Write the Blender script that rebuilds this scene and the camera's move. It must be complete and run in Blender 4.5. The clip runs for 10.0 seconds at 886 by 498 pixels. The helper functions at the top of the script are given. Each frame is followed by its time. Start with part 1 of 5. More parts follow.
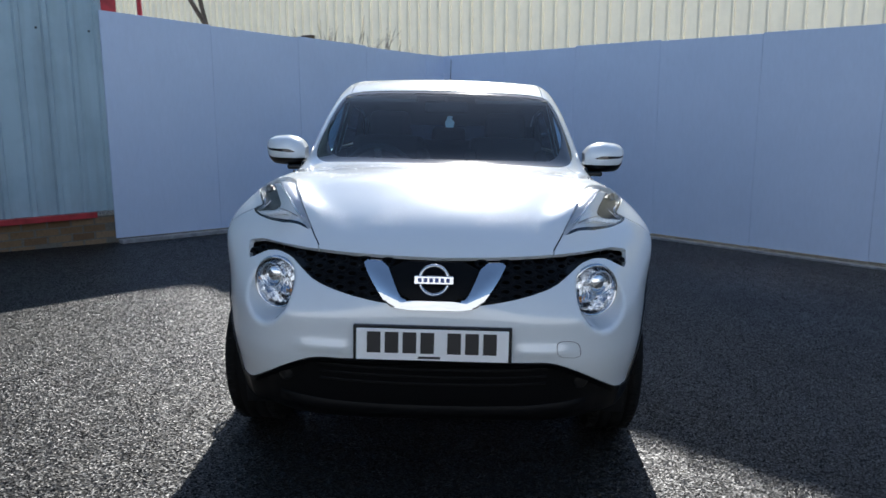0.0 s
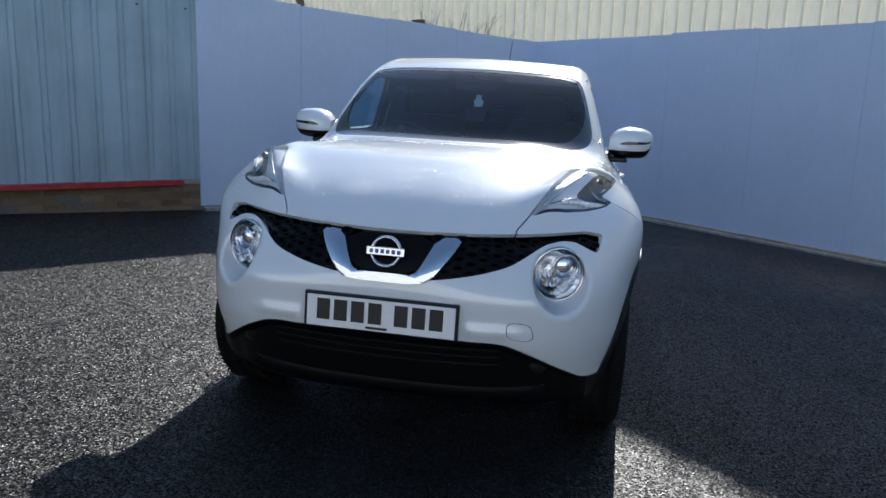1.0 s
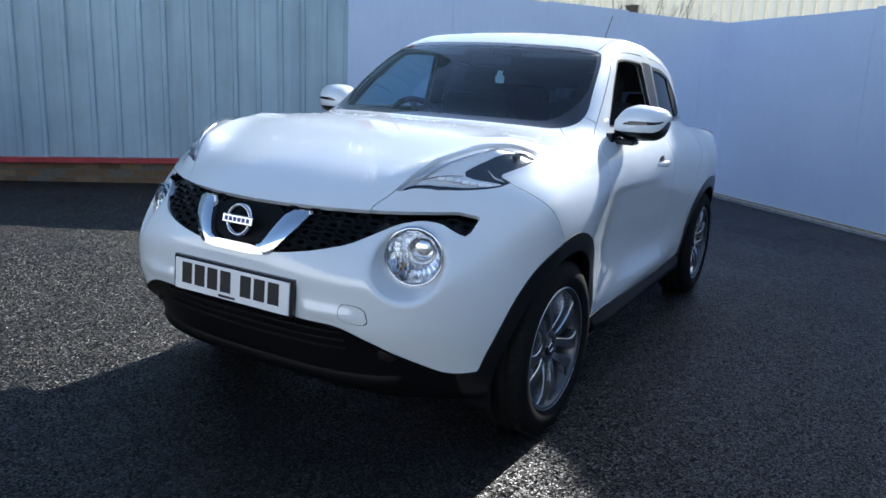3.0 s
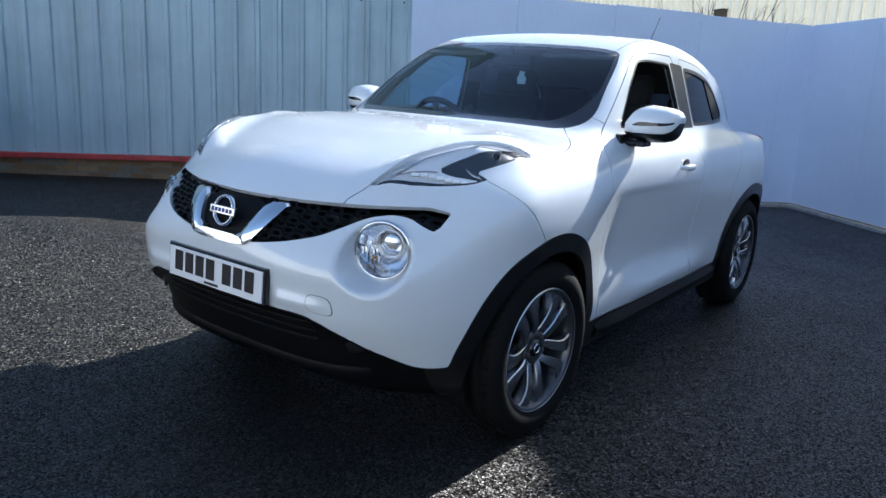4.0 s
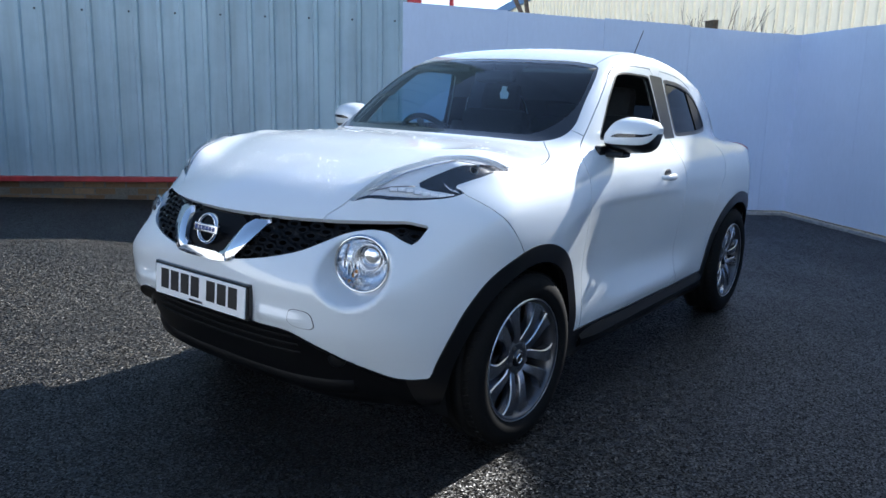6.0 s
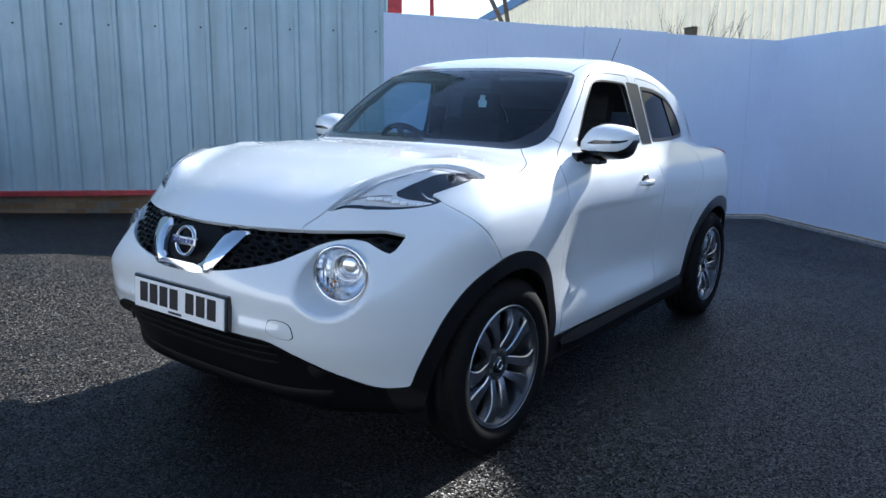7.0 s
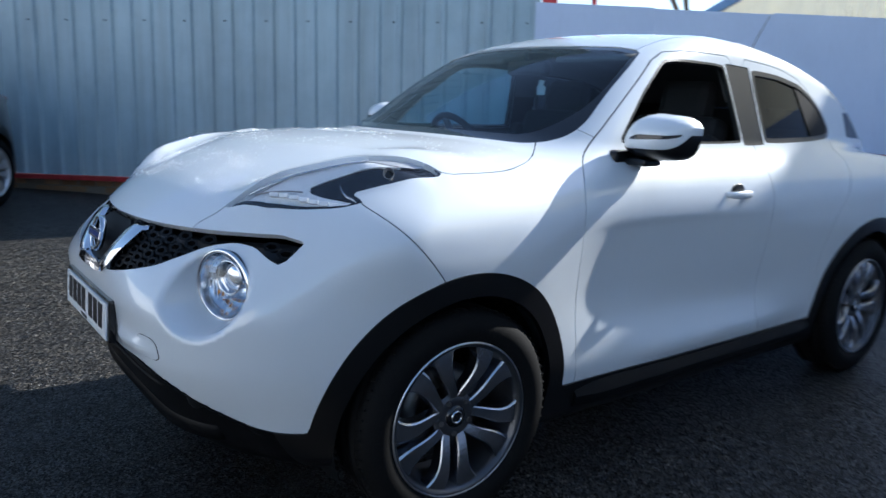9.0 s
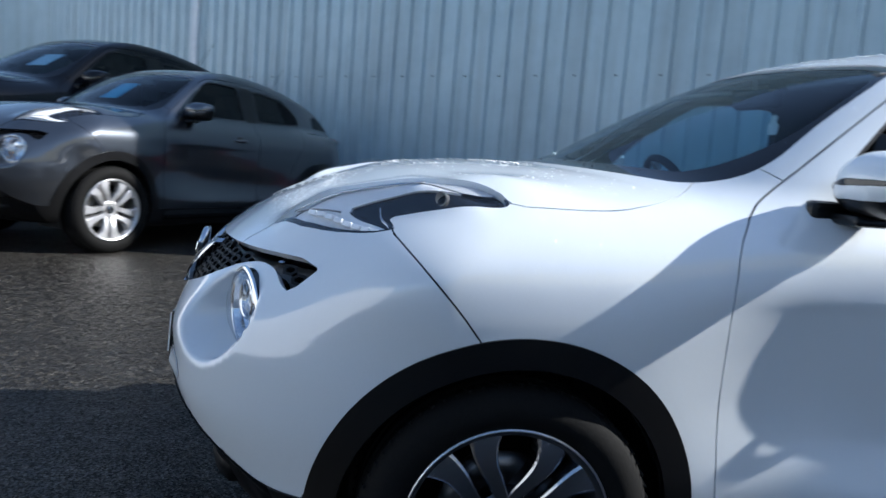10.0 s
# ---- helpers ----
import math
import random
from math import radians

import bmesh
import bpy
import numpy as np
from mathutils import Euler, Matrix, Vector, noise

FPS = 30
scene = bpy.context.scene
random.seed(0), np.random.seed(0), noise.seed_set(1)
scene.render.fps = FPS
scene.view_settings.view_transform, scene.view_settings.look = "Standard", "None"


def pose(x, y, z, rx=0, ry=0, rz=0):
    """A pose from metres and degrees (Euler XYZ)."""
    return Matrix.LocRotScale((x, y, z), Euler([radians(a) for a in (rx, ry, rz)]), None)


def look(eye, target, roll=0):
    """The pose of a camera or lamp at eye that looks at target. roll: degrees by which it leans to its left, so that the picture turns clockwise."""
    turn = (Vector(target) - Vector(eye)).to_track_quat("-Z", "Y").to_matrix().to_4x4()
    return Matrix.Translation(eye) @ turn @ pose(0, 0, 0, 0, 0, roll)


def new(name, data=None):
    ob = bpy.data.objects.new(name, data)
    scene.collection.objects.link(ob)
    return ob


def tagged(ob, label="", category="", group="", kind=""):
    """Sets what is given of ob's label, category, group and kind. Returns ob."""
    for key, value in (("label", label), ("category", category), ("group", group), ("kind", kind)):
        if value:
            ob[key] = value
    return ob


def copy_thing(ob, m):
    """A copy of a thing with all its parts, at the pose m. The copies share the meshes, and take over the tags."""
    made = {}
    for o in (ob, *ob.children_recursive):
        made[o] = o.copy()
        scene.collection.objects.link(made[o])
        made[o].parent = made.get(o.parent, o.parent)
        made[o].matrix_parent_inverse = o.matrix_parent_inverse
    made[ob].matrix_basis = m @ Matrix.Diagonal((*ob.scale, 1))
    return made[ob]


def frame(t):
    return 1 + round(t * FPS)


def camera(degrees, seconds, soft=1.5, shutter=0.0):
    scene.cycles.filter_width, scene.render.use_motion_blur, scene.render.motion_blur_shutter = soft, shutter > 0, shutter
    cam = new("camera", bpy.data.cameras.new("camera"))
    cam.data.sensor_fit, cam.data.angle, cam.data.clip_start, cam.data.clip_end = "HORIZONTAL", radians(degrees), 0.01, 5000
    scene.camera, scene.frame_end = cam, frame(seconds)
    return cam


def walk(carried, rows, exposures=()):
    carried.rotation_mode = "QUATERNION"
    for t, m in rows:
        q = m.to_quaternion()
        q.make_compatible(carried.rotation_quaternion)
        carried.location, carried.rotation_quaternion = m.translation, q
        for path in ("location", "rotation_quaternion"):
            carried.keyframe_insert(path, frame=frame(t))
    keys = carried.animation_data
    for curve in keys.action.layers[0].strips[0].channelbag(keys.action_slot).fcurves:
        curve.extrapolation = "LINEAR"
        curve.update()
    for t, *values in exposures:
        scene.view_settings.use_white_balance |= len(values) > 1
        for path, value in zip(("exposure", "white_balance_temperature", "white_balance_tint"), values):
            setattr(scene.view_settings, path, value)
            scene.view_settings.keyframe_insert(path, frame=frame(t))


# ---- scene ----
cam = camera(61.5, 10.0, shutter=0.35)
PATH = [
    (0, (0.092, -2.416, 1.377), (0.052, -0.448, 1.026), -0.1),
    (0.5, (0.362, -2.414, 1.358), (0.184, -0.45, 1.024), 2.1),
    (1, (0.642, -2.339, 1.327), (0.287, -0.409, 0.943), 1.9),
    (1.5, (0.95, -2.222, 1.333), (0.413, -0.336, 0.939), 1.1),
    (2, (1.31, -2.113, 1.307), (0.566, -0.301, 0.902), 2.6),
    (2.5, (1.564, -1.919, 1.292), (0.718, -0.155, 0.876), 2.2),
    (4, (2.122, -1.529, 1.264), (0.949, 0.037, 0.848), 2.4),
    (4.5, (2.169, -1.527, 1.261), (0.986, 0.036, 0.866), 2.0),
    (5, (2.179, -1.528, 1.26), (0.993, 0.034, 0.866), 1.5),
    (5.5, (2.19, -1.525, 1.264), (1.001, 0.035, 0.877), 1.4),
    (7, (2.244, -1.515, 1.268), (1.087, 0.078, 0.916), 0.4),
    (7.5, (2.247, -1.495, 1.27), (1.086, 0.096, 0.922), -0.0),
    (8, (2.279, -1.333, 1.231), (1.093, 0.22, 0.806), -0.7),
    (8.5, (2.333, -0.974, 1.254), (1.021, 0.483, 0.862), -2.4),
    (9, (2.45, -0.495, 1.209), (0.885, 0.7, 0.86), 1.4),
    (9.5, (2.448, -0.069, 1.153), (0.651, 0.761, 0.867), 1.7),
    (10, (2.357, 0.346, 1.126), (0.401, 0.702, 0.903), 4.5),
]
walk(cam, [(t, look(eye, target, roll)) for t, eye, target, roll in PATH],
     exposures=[(0, 0.85, 6150, 9), (1, 0.77, 6100, 9), (1.5, 0.74, 6080, 9), (2.0, 0.92, 6010, 9), (2.5, 1.16, 5970, 9), (4, 1.36, 6010, 9), (7.5, 1.38, 5970, 9), (9.5, 1.12, 5950, 9), (10, 1.1, 6000, 9)])

# ---------------------------------------------------------------- light and sky
SUN_E, SUN_A = 31.0, 4.0          # elevation; azimuth from +y towards +x
world = bpy.data.worlds.new("sky")
scene.world = world
world.use_nodes = True
wn = world.node_tree
wn.nodes.clear()
w_sky = wn.nodes.new("ShaderNodeTexSky")
w_sky.sky_type = 'NISHITA'
w_sky.sun_disc = False
w_sky.sun_elevation = radians(SUN_E)
w_sky.sun_rotation = radians(SUN_A)
w_sky.air_density, w_sky.dust_density, w_sky.ozone_density = 1.0, 0.45, 1.6
w_bg = wn.nodes.new("ShaderNodeBackground")
w_bg.inputs["Strength"].default_value = 0.10
w_out = wn.nodes.new("ShaderNodeOutputWorld")
wn.links.new(w_sky.outputs[0], w_bg.inputs[0])
wn.links.new(w_bg.outputs[0], w_out.inputs[0])
sun = new("sun", bpy.data.lights.new("sun", 'SUN'))
sun.data.energy, sun.data.angle, sun.data.color = 4.5, radians(0.53), (1.0, 0.95, 0.88)
sun_dir = Vector((math.sin(radians(SUN_A)) * math.cos(radians(SUN_E)), math.cos(radians(SUN_A)) * math.cos(radians(SUN_E)), math.sin(radians(SUN_E))))
sun.matrix_world = look(sun_dir * 30, (0, 0, 0))

# ---------------------------------------------------------------- materials
def material(name):
    m = bpy.data.materials.new(name)
    m.use_nodes = True
    t = m.node_tree
    return m, t, t.nodes["Principled BSDF"]


def link(t, a, b):
    t.links.new(a, b)


def noise_node(t, scale, detail=4.0, rough=0.6, coord="Object", stretch=None):
    tc = t.nodes.new("ShaderNodeTexCoord")
    n = t.nodes.new("ShaderNodeTexNoise")
    n.inputs["Scale"].default_value, n.inputs["Detail"].default_value, n.inputs["Roughness"].default_value = scale, detail, rough
    if stretch:
        mp = t.nodes.new("ShaderNodeMapping")
        mp.inputs["Scale"].default_value = stretch
        link(t, tc.outputs[coord], mp.inputs[0])
        link(t, mp.outputs[0], n.inputs["Vector"])
    else:
        link(t, tc.outputs[coord], n.inputs["Vector"])
    return n


def ramp(t, src, stops):
    r = t.nodes.new("ShaderNodeValToRGB")
    while len(r.color_ramp.elements) < len(stops):
        r.color_ramp.elements.new(0.5)
    for e, (p, c) in zip(r.color_ramp.elements, stops):
        e.position, e.color = p, (*c, 1.0) if len(c) == 3 else c
    link(t, src, r.inputs[0])
    return r


def mixed(t, kind, fac, a, b):
    m = t.nodes.new("ShaderNodeMix")
    m.data_type, m.blend_type = 'RGBA', kind
    if isinstance(fac, float):
        m.inputs[0].default_value = fac
    else:
        link(t, fac, m.inputs[0])
    for socket, v in ((m.inputs[6], a), (m.inputs[7], b)):
        if isinstance(v, tuple):
            socket.default_value = (*v, 1.0)
        else:
            link(t, v, socket)
    return m.outputs[2]


def bump(t, p, src, strength, distance):
    b = t.nodes.new("ShaderNodeBump")
    b.inputs["Strength"].default_value, b.inputs["Distance"].default_value = strength, distance
    link(t, src, b.inputs["Height"])
    link(t, b.outputs[0], p.inputs["Normal"])
    return b


def plain(name, color, rough=0.5, metal=0.0, coat=0.0, grain=0.08, scale=40.0, depth=0.0, spec=0.5):
    m, t, p = material(name)
    n = noise_node(t, scale, 6.0)
    dark = tuple(c * (1 - grain) for c in color)
    light = tuple(min(1, c * (1 + grain)) for c in color)
    link(t, ramp(t, n.outputs[0], [(0.3, dark), (0.7, light)]).outputs[0], p.inputs["Base Color"])
    p.inputs["Roughness"].default_value, p.inputs["Metallic"].default_value, p.inputs["Coat Weight"].default_value = rough, metal, coat
    p.inputs["Coat Roughness"].default_value = 0.03
    p.inputs["Specular IOR Level"].default_value = spec
    if depth:
        bump(t, p, n.outputs[0], 1.0, depth)
    return m


def car_paint(name, color, metal, flake, coat_ior=1.9):
    m, t, p = material(name)
    big = noise_node(t, 2.2, 3.0)
    fine = noise_node(t, 900.0, 2.0)
    c = mixed(t, 'MULTIPLY', 1.0, ramp(t, fine.outputs[0], [(0.3, tuple(v * (1 - flake) for v in color)), (0.7, color)]).outputs[0],
              ramp(t, big.outputs[0], [(0.3, (0.97, 0.97, 0.97)), (0.7, (1, 1, 1))]).outputs[0])
    link(t, c, p.inputs["Base Color"])
    p.inputs["Metallic"].default_value, p.inputs["Roughness"].default_value, p.inputs["Coat IOR"].default_value = metal, 0.34, coat_ior
    p.inputs["Coat Weight"].default_value, p.inputs["Coat Roughness"].default_value = 1.0, 0.02
    p.inputs["Specular IOR Level"].default_value = 0.12
    peel = noise_node(t, 220.0, 1.0)
    b = t.nodes.new("ShaderNodeBump")
    b.inputs["Strength"].default_value, b.inputs["Distance"].default_value = 0.05, 0.0006
    link(t, peel.outputs[0], b.inputs["Height"])
    link(t, b.outputs[0], p.inputs["Coat Normal"])
    return m


def sheet_glass(name, tint, gloss=0.03, edge=0.9, face=0.042):
    m = bpy.data.materials.new(name)
    m.use_nodes = True
    t = m.node_tree
    t.nodes.clear()
    out, mix = t.nodes.new("ShaderNodeOutputMaterial"), t.nodes.new("ShaderNodeMixShader")
    clear, shine, fr = t.nodes.new("ShaderNodeBsdfTransparent"), t.nodes.new("ShaderNodeBsdfGlossy"), t.nodes.new("ShaderNodeLayerWeight")
    clear.inputs[0].default_value = (*tint, 1)
    shine.inputs["Roughness"].default_value = gloss
    fr.inputs["Blend"].default_value = 0.5
    power, level = t.nodes.new("ShaderNodeMath"), t.nodes.new("ShaderNodeMath")
    power.operation, level.operation = 'POWER', 'MULTIPLY_ADD'
    power.inputs[1].default_value = 5.0
    level.inputs[1].default_value, level.inputs[2].default_value = edge, face
    link(t, fr.outputs["Facing"], power.inputs[0])
    link(t, power.outputs[0], level.inputs[0])
    link(t, level.outputs[0], mix.inputs[0])
    link(t, clear.outputs[0], mix.inputs[1])
    link(t, shine.outputs[0], mix.inputs[2])
    link(t, mix.outputs[0], out.inputs[0])
    return m


def asphalt():
    """Dark binder with tilted chippings, each one catching the sky its own way."""
    m, t, p = material("asphalt")
    tc, geo = t.nodes.new("ShaderNodeTexCoord"), t.nodes.new("ShaderNodeNewGeometry")
    tilt = geo.outputs["Normal"]
    cells = []
    for scale, amount in ((150.0, 1.0), (64.0, 0.24)):
        v = t.nodes.new("ShaderNodeTexVoronoi")
        v.inputs["Scale"].default_value = scale
        link(t, tc.outputs["Object"], v.inputs["Vector"])
        mad, add, flat = (t.nodes.new("ShaderNodeVectorMath") for _ in range(3))
        mad.operation, add.operation, flat.operation = 'MULTIPLY_ADD', 'ADD', 'NORMALIZE'
        mad.inputs[1].default_value = (amount, amount, 0.0)
        mad.inputs[2].default_value = (-amount / 2, -amount / 2, 0.0)
        link(t, v.outputs["Color"], mad.inputs[0])
        link(t, mad.outputs[0], add.inputs[0])
        link(t, tilt, add.inputs[1])
        link(t, add.outputs[0], flat.inputs[0])
        tilt = flat.outputs[0]
        cells.append(v)
    patch, grit = noise_node(t, 0.9, 5.0), noise_node(t, 420.0, 3.0)
    stone = ramp(t, cells[0].outputs["Color"], [(0.0, (0.004, 0.0038, 0.0033)), (0.45, (0.010, 0.0093, 0.008)), (0.75, (0.036, 0.033, 0.028)), (1.0, (0.17, 0.156, 0.13))])
    stain = ramp(t, patch.outputs[0], [(0.35, (0.75, 0.75, 0.78)), (0.65, (1.0, 1.0, 1.0))])
    link(t, mixed(t, 'MULTIPLY', 1.0, stone.outputs[0], stain.outputs[0]), p.inputs["Base Color"])
    pick = t.nodes.new("ShaderNodeSeparateColor")
    link(t, cells[0].outputs["Color"], pick.inputs[0])
    shine = ramp(t, pick.outputs[2], [(0.0, (0.03, 0.03, 0.03)), (0.45, (0.08, 0.08, 0.08)), (0.75, (0.50, 0.50, 0.50)), (1.0, (1.0, 1.0, 1.0))])
    link(t, shine.outputs[0], p.inputs["Specular IOR Level"])
    r = ramp(t, patch.outputs[0], [(0.3, (0.36, 0.36, 0.36)), (0.7, (0.50, 0.50, 0.50))])
    link(t, r.outputs[0], p.inputs["Roughness"])
    h = mixed(t, 'MIX', 0.4, cells[0].outputs["Distance"], grit.outputs[0])
    b = bump(t, p, h, 1.0, 0.0022)
    link(t, tilt, b.inputs["Normal"])
    return m


def cladding_metal(name, color, dirt, streak=0.25):
    """Coated profiled steel sheet with rain streaks and patchy fading."""
    m, t, p = material(name)
    run = noise_node(t, 5.0, 5.0, 0.65, stretch=(1.0, 1.0, 0.06))
    spot = noise_node(t, 1.6, 6.0, 0.7)
    c = mixed(t, 'MIX', ramp(t, run.outputs[0], [(0.42, (0, 0, 0)), (0.75, (streak, streak, streak))]).outputs[0], color, dirt)
    c = mixed(t, 'MULTIPLY', 1.0, c, ramp(t, spot.outputs[0], [(0.25, (0.80, 0.82, 0.84)), (0.6, (1, 1, 1))]).outputs[0])
    link(t, c, p.inputs["Base Color"])
    p.inputs["Roughness"].default_value = 0.45
    bump(t, p, spot.outputs[0], 0.3, 0.004)
    return m


def hoarding_paint():
    m, t, p = material("hoarding_paint")
    a = noise_node(t, 1.1, 5.0, 0.6)
    b = noise_node(t, 30.0, 4.0, 0.7, stretch=(1, 1, 0.3))
    c = mixed(t, 'MULTIPLY', 1.0, ramp(t, a.outputs[0], [(0.3, (0.61, 0.68, 0.83)), (0.7, (0.66, 0.73, 0.88))]).outputs[0],
              ramp(t, b.outputs[0], [(0.3, (0.95, 0.95, 0.95)), (0.7, (1, 1, 1))]).outputs[0])
    link(t, c, p.inputs["Base Color"])
    p.inputs["Roughness"].default_value = 0.55
    bump(t, p, b.outputs[0], 0.2, 0.002)
    return m


def brick_clay():
    m, t, p = material("brick_clay")
    oi = t.nodes.new("ShaderNodeObjectInfo")
    n = noise_node(t, 60.0, 5.0)
    c = mixed(t, 'MULTIPLY', 1.0, ramp(t, oi.outputs["Random"], [(0.0, (0.20, 0.115, 0.055)), (0.5, (0.26, 0.16, 0.08)), (1.0, (0.32, 0.21, 0.12))]).outputs[0],
              ramp(t, n.outputs[0], [(0.3, (0.7, 0.7, 0.7)), (0.7, (1, 1, 1))]).outputs[0])
    link(t, c, p.inputs["Base Color"])
    p.inputs["Roughness"].default_value = 0.9
    bump(t, p, n.outputs[0], 0.6, 0.004)
    return m


ASPHALT = asphalt()
WHITE = car_paint("pearl_white_paint", (0.735, 0.775, 0.80), 0.0, 0.10)
GREY = car_paint("gunmetal_paint", (0.08, 0.088, 0.102), 0.8, 0.35)
BLACK_PAINT = car_paint("black_paint", (0.005, 0.005, 0.007), 0.0, 0.2, 1.3)
BLACK_PAINT.node_tree.nodes["Principled BSDF"].inputs["Specular IOR Level"].default_value = 0.1
PLASTIC = plain("black_plastic", (0.006, 0.006, 0.0063), 0.30, grain=0.2, scale=300, depth=0.0002, spec=0.42)
GLOSS_BLACK = plain("gloss_black", (0.008, 0.008, 0.009), 0.12, coat=0.5)
GRILLE_BLACK = plain("grille_black", (0.005, 0.005, 0.0055), 0.45, grain=0.1, spec=0.09)
LAMP_BLACK = plain("lamp_black", (0.006, 0.006, 0.007), 0.24, grain=0.1, spec=0.7)
RUBBER = plain("tyre_rubber", (0.006, 0.006, 0.006), 0.75, grain=0.3, scale=120, depth=0.0006, spec=0.12)
CHROME = plain("chrome", (0.66, 0.67, 0.69), 0.05, 1.0, grain=0.02)
ALLOY = plain("machined_alloy", (0.62, 0.63, 0.65), 0.28, 1.0, grain=0.06, scale=200)
ALLOY_DARK = plain("dark_alloy_paint", (0.07, 0.072, 0.078), 0.35, 0.7, coat=0.4)
ALLOY_SILVER = plain("silver_alloy_paint", (0.55, 0.55, 0.56), 0.35, 0.8, coat=0.4)
STEEL = plain("brake_steel", (0.25, 0.24, 0.23), 0.4, 1.0)
TRIM = plain("interior_trim", (0.011, 0.0115, 0.013), 0.6, grain=0.2, scale=200, depth=0.0005)
LINER = plain("headliner_fabric", (0.11, 0.11, 0.105), 0.95, grain=0.1, scale=300)
FABRIC = plain("seat_fabric", (0.014, 0.014, 0.016), 0.9, grain=0.25, scale=250, depth=0.001)
GLASS = sheet_glass("windscreen_glass", (0.48, 0.66, 0.76), 0.02, 0.9, 0.05)
PRIVACY = sheet_glass("privacy_glass", (0.05, 0.055, 0.06))
LENS = sheet_glass("lamp_lens", (0.96, 0.97, 0.98), 0.13, 0.6, 0.06)
CLEAR = (GLASS, LENS)
REFLECTOR = plain("lamp_reflector", (0.88, 0.9, 0.93), 0.06, 1.0, grain=0.05, scale=60, depth=0.001)
DRL = plain("light_guide", (0.76, 0.78, 0.80), 0.2, 0.1, coat=1.0, scale=90, depth=0.002)
LAMP_SILVER = plain("lamp_silver", (0.46, 0.47, 0.49), 0.3, 0.15, coat=0.6, scale=120, depth=0.001)
WHITE_LED = plain("white_led", (0.9, 0.9, 0.9), 0.3, coat=0.6)
AMBER = plain("amber_bulb", (0.8, 0.3, 0.05), 0.3)
RED_LENS = plain("red_lens", (0.35, 0.01, 0.01), 0.15, coat=1.0)
PLATE_WHITE = plain("plate_white", (0.80, 0.80, 0.80), 0.35, coat=0.3, grain=0.02)
PLATE_INK = plain("plate_ink", (0.012, 0.012, 0.014), 0.4)
BADGE_BLUE = plain("badge_blue", (0.02, 0.05, 0.2), 0.3)
PAPER = plain("paper", (0.75, 0.77, 0.8), 0.8, grain=0.03)
PAPER_BLUE = plain("paper_blue", (0.12, 0.45, 0.62), 0.8, grain=0.05)
HOARDING = hoarding_paint()
def translucent(m, share):
    """Mixes in daylight passing through a thin sheet, to brighten its shaded face."""
    t = m.node_tree
    p, out = t.nodes["Principled BSDF"], t.nodes["Material Output"]
    tr, mix = t.nodes.new("ShaderNodeBsdfTranslucent"), t.nodes.new("ShaderNodeMixShader")
    tr.inputs[0].default_value = (0.9, 0.86, 0.74, 1)
    mix.inputs[0].default_value = share
    link(t, p.outputs[0], mix.inputs[1])
    link(t, tr.outputs[0], mix.inputs[2])
    link(t, mix.outputs[0], out.inputs[0])


BLUE_SHEET = cladding_metal("blue_grey_cladding", (0.44, 0.555, 0.60), (0.17, 0.18, 0.18), 0.38)
CREAM_SHEET = cladding_metal("cream_cladding", (0.76, 0.70, 0.54), (0.45, 0.42, 0.36), 0.3)
# through-light added only to lift the brightness of this backlit wall
translucent(CREAM_SHEET, 0.16)
RED_PAINT = plain("red_paint", (0.42, 0.03, 0.035), 0.5, grain=0.35, scale=9, depth=0.001)
VERGE = plain("blue_flashing", (0.16, 0.30, 0.55), 0.5, grain=0.1, scale=10)
BRICK, MORTAR = brick_clay(), plain("mortar", (0.17, 0.15, 0.12), 0.95, grain=0.3, scale=60, depth=0.003)
WOOD = plain("weathered_wood", (0.16, 0.11, 0.07), 0.85, grain=0.4, scale=25, depth=0.003)
BARK = plain("bark", (0.13, 0.10, 0.08), 0.9, grain=0.4, scale=30, depth=0.004)
BOUNCE_PALE = plain("pale_bounce", (0.56, 0.58, 0.60), 0.9, grain=0.12, scale=3, depth=0.004)
SOLE = plain("sole_strip", (0.30, 0.29, 0.28), 0.85, grain=0.35, scale=14, depth=0.003)
WHITE_TRIM = plain("white_trim", (0.6, 0.63, 0.66), 0.5, grain=0.1, scale=8)


# ---------------------------------------------------------------- small mesh tools
def part(name, bm, mat, parent=None, label="", smooth=False):
    me = bpy.data.meshes.new(name)
    bmesh.ops.recalc_face_normals(bm, faces=bm.faces)
    bm.to_mesh(me)
    bm.free()
    me.materials.append(mat)
    if smooth:
        me.polygons.foreach_set("use_smooth", [True] * len(me.polygons))
    if smooth == "creased":
        me.set_sharp_from_angle(angle=radians(32))
    ob = new(name, me)
    if parent is not None:
        ob.parent = parent
    if label:
        tagged(ob, label)
    if mat in CLEAR:
        ob.visible_shadow = False
    return ob


def empty(name, m=None):
    ob = new(name)
    ob.empty_display_size = 0.2
    if m is not None:
        ob.matrix_basis = m
    return ob


def box(bm, size, at=(0, 0, 0), bevel=0.0, m=None):
    r = bmesh.ops.create_cube(bm, size=1.0, matrix=(m or Matrix()) @ Matrix.Translation(at) @ Matrix.Diagonal((*size, 1)))
    if bevel:
        es = list({e for v in r["verts"] for e in v.link_edges})
        bmesh.ops.bevel(bm, geom=es, offset=bevel, segments=2, profile=0.5, affect='EDGES')


def tube(bm, a, b, r1, r2=None, n=12):
    a, b = Vector(a), Vector(b)
    m = Matrix.Translation((a + b) / 2) @ (b - a).to_track_quat("Z", "Y").to_matrix().to_4x4()
    bmesh.ops.create_cone(bm, cap_ends=True, segments=n, radius1=r1, radius2=r1 if r2 is None else r2, depth=(b - a).length, matrix=m)


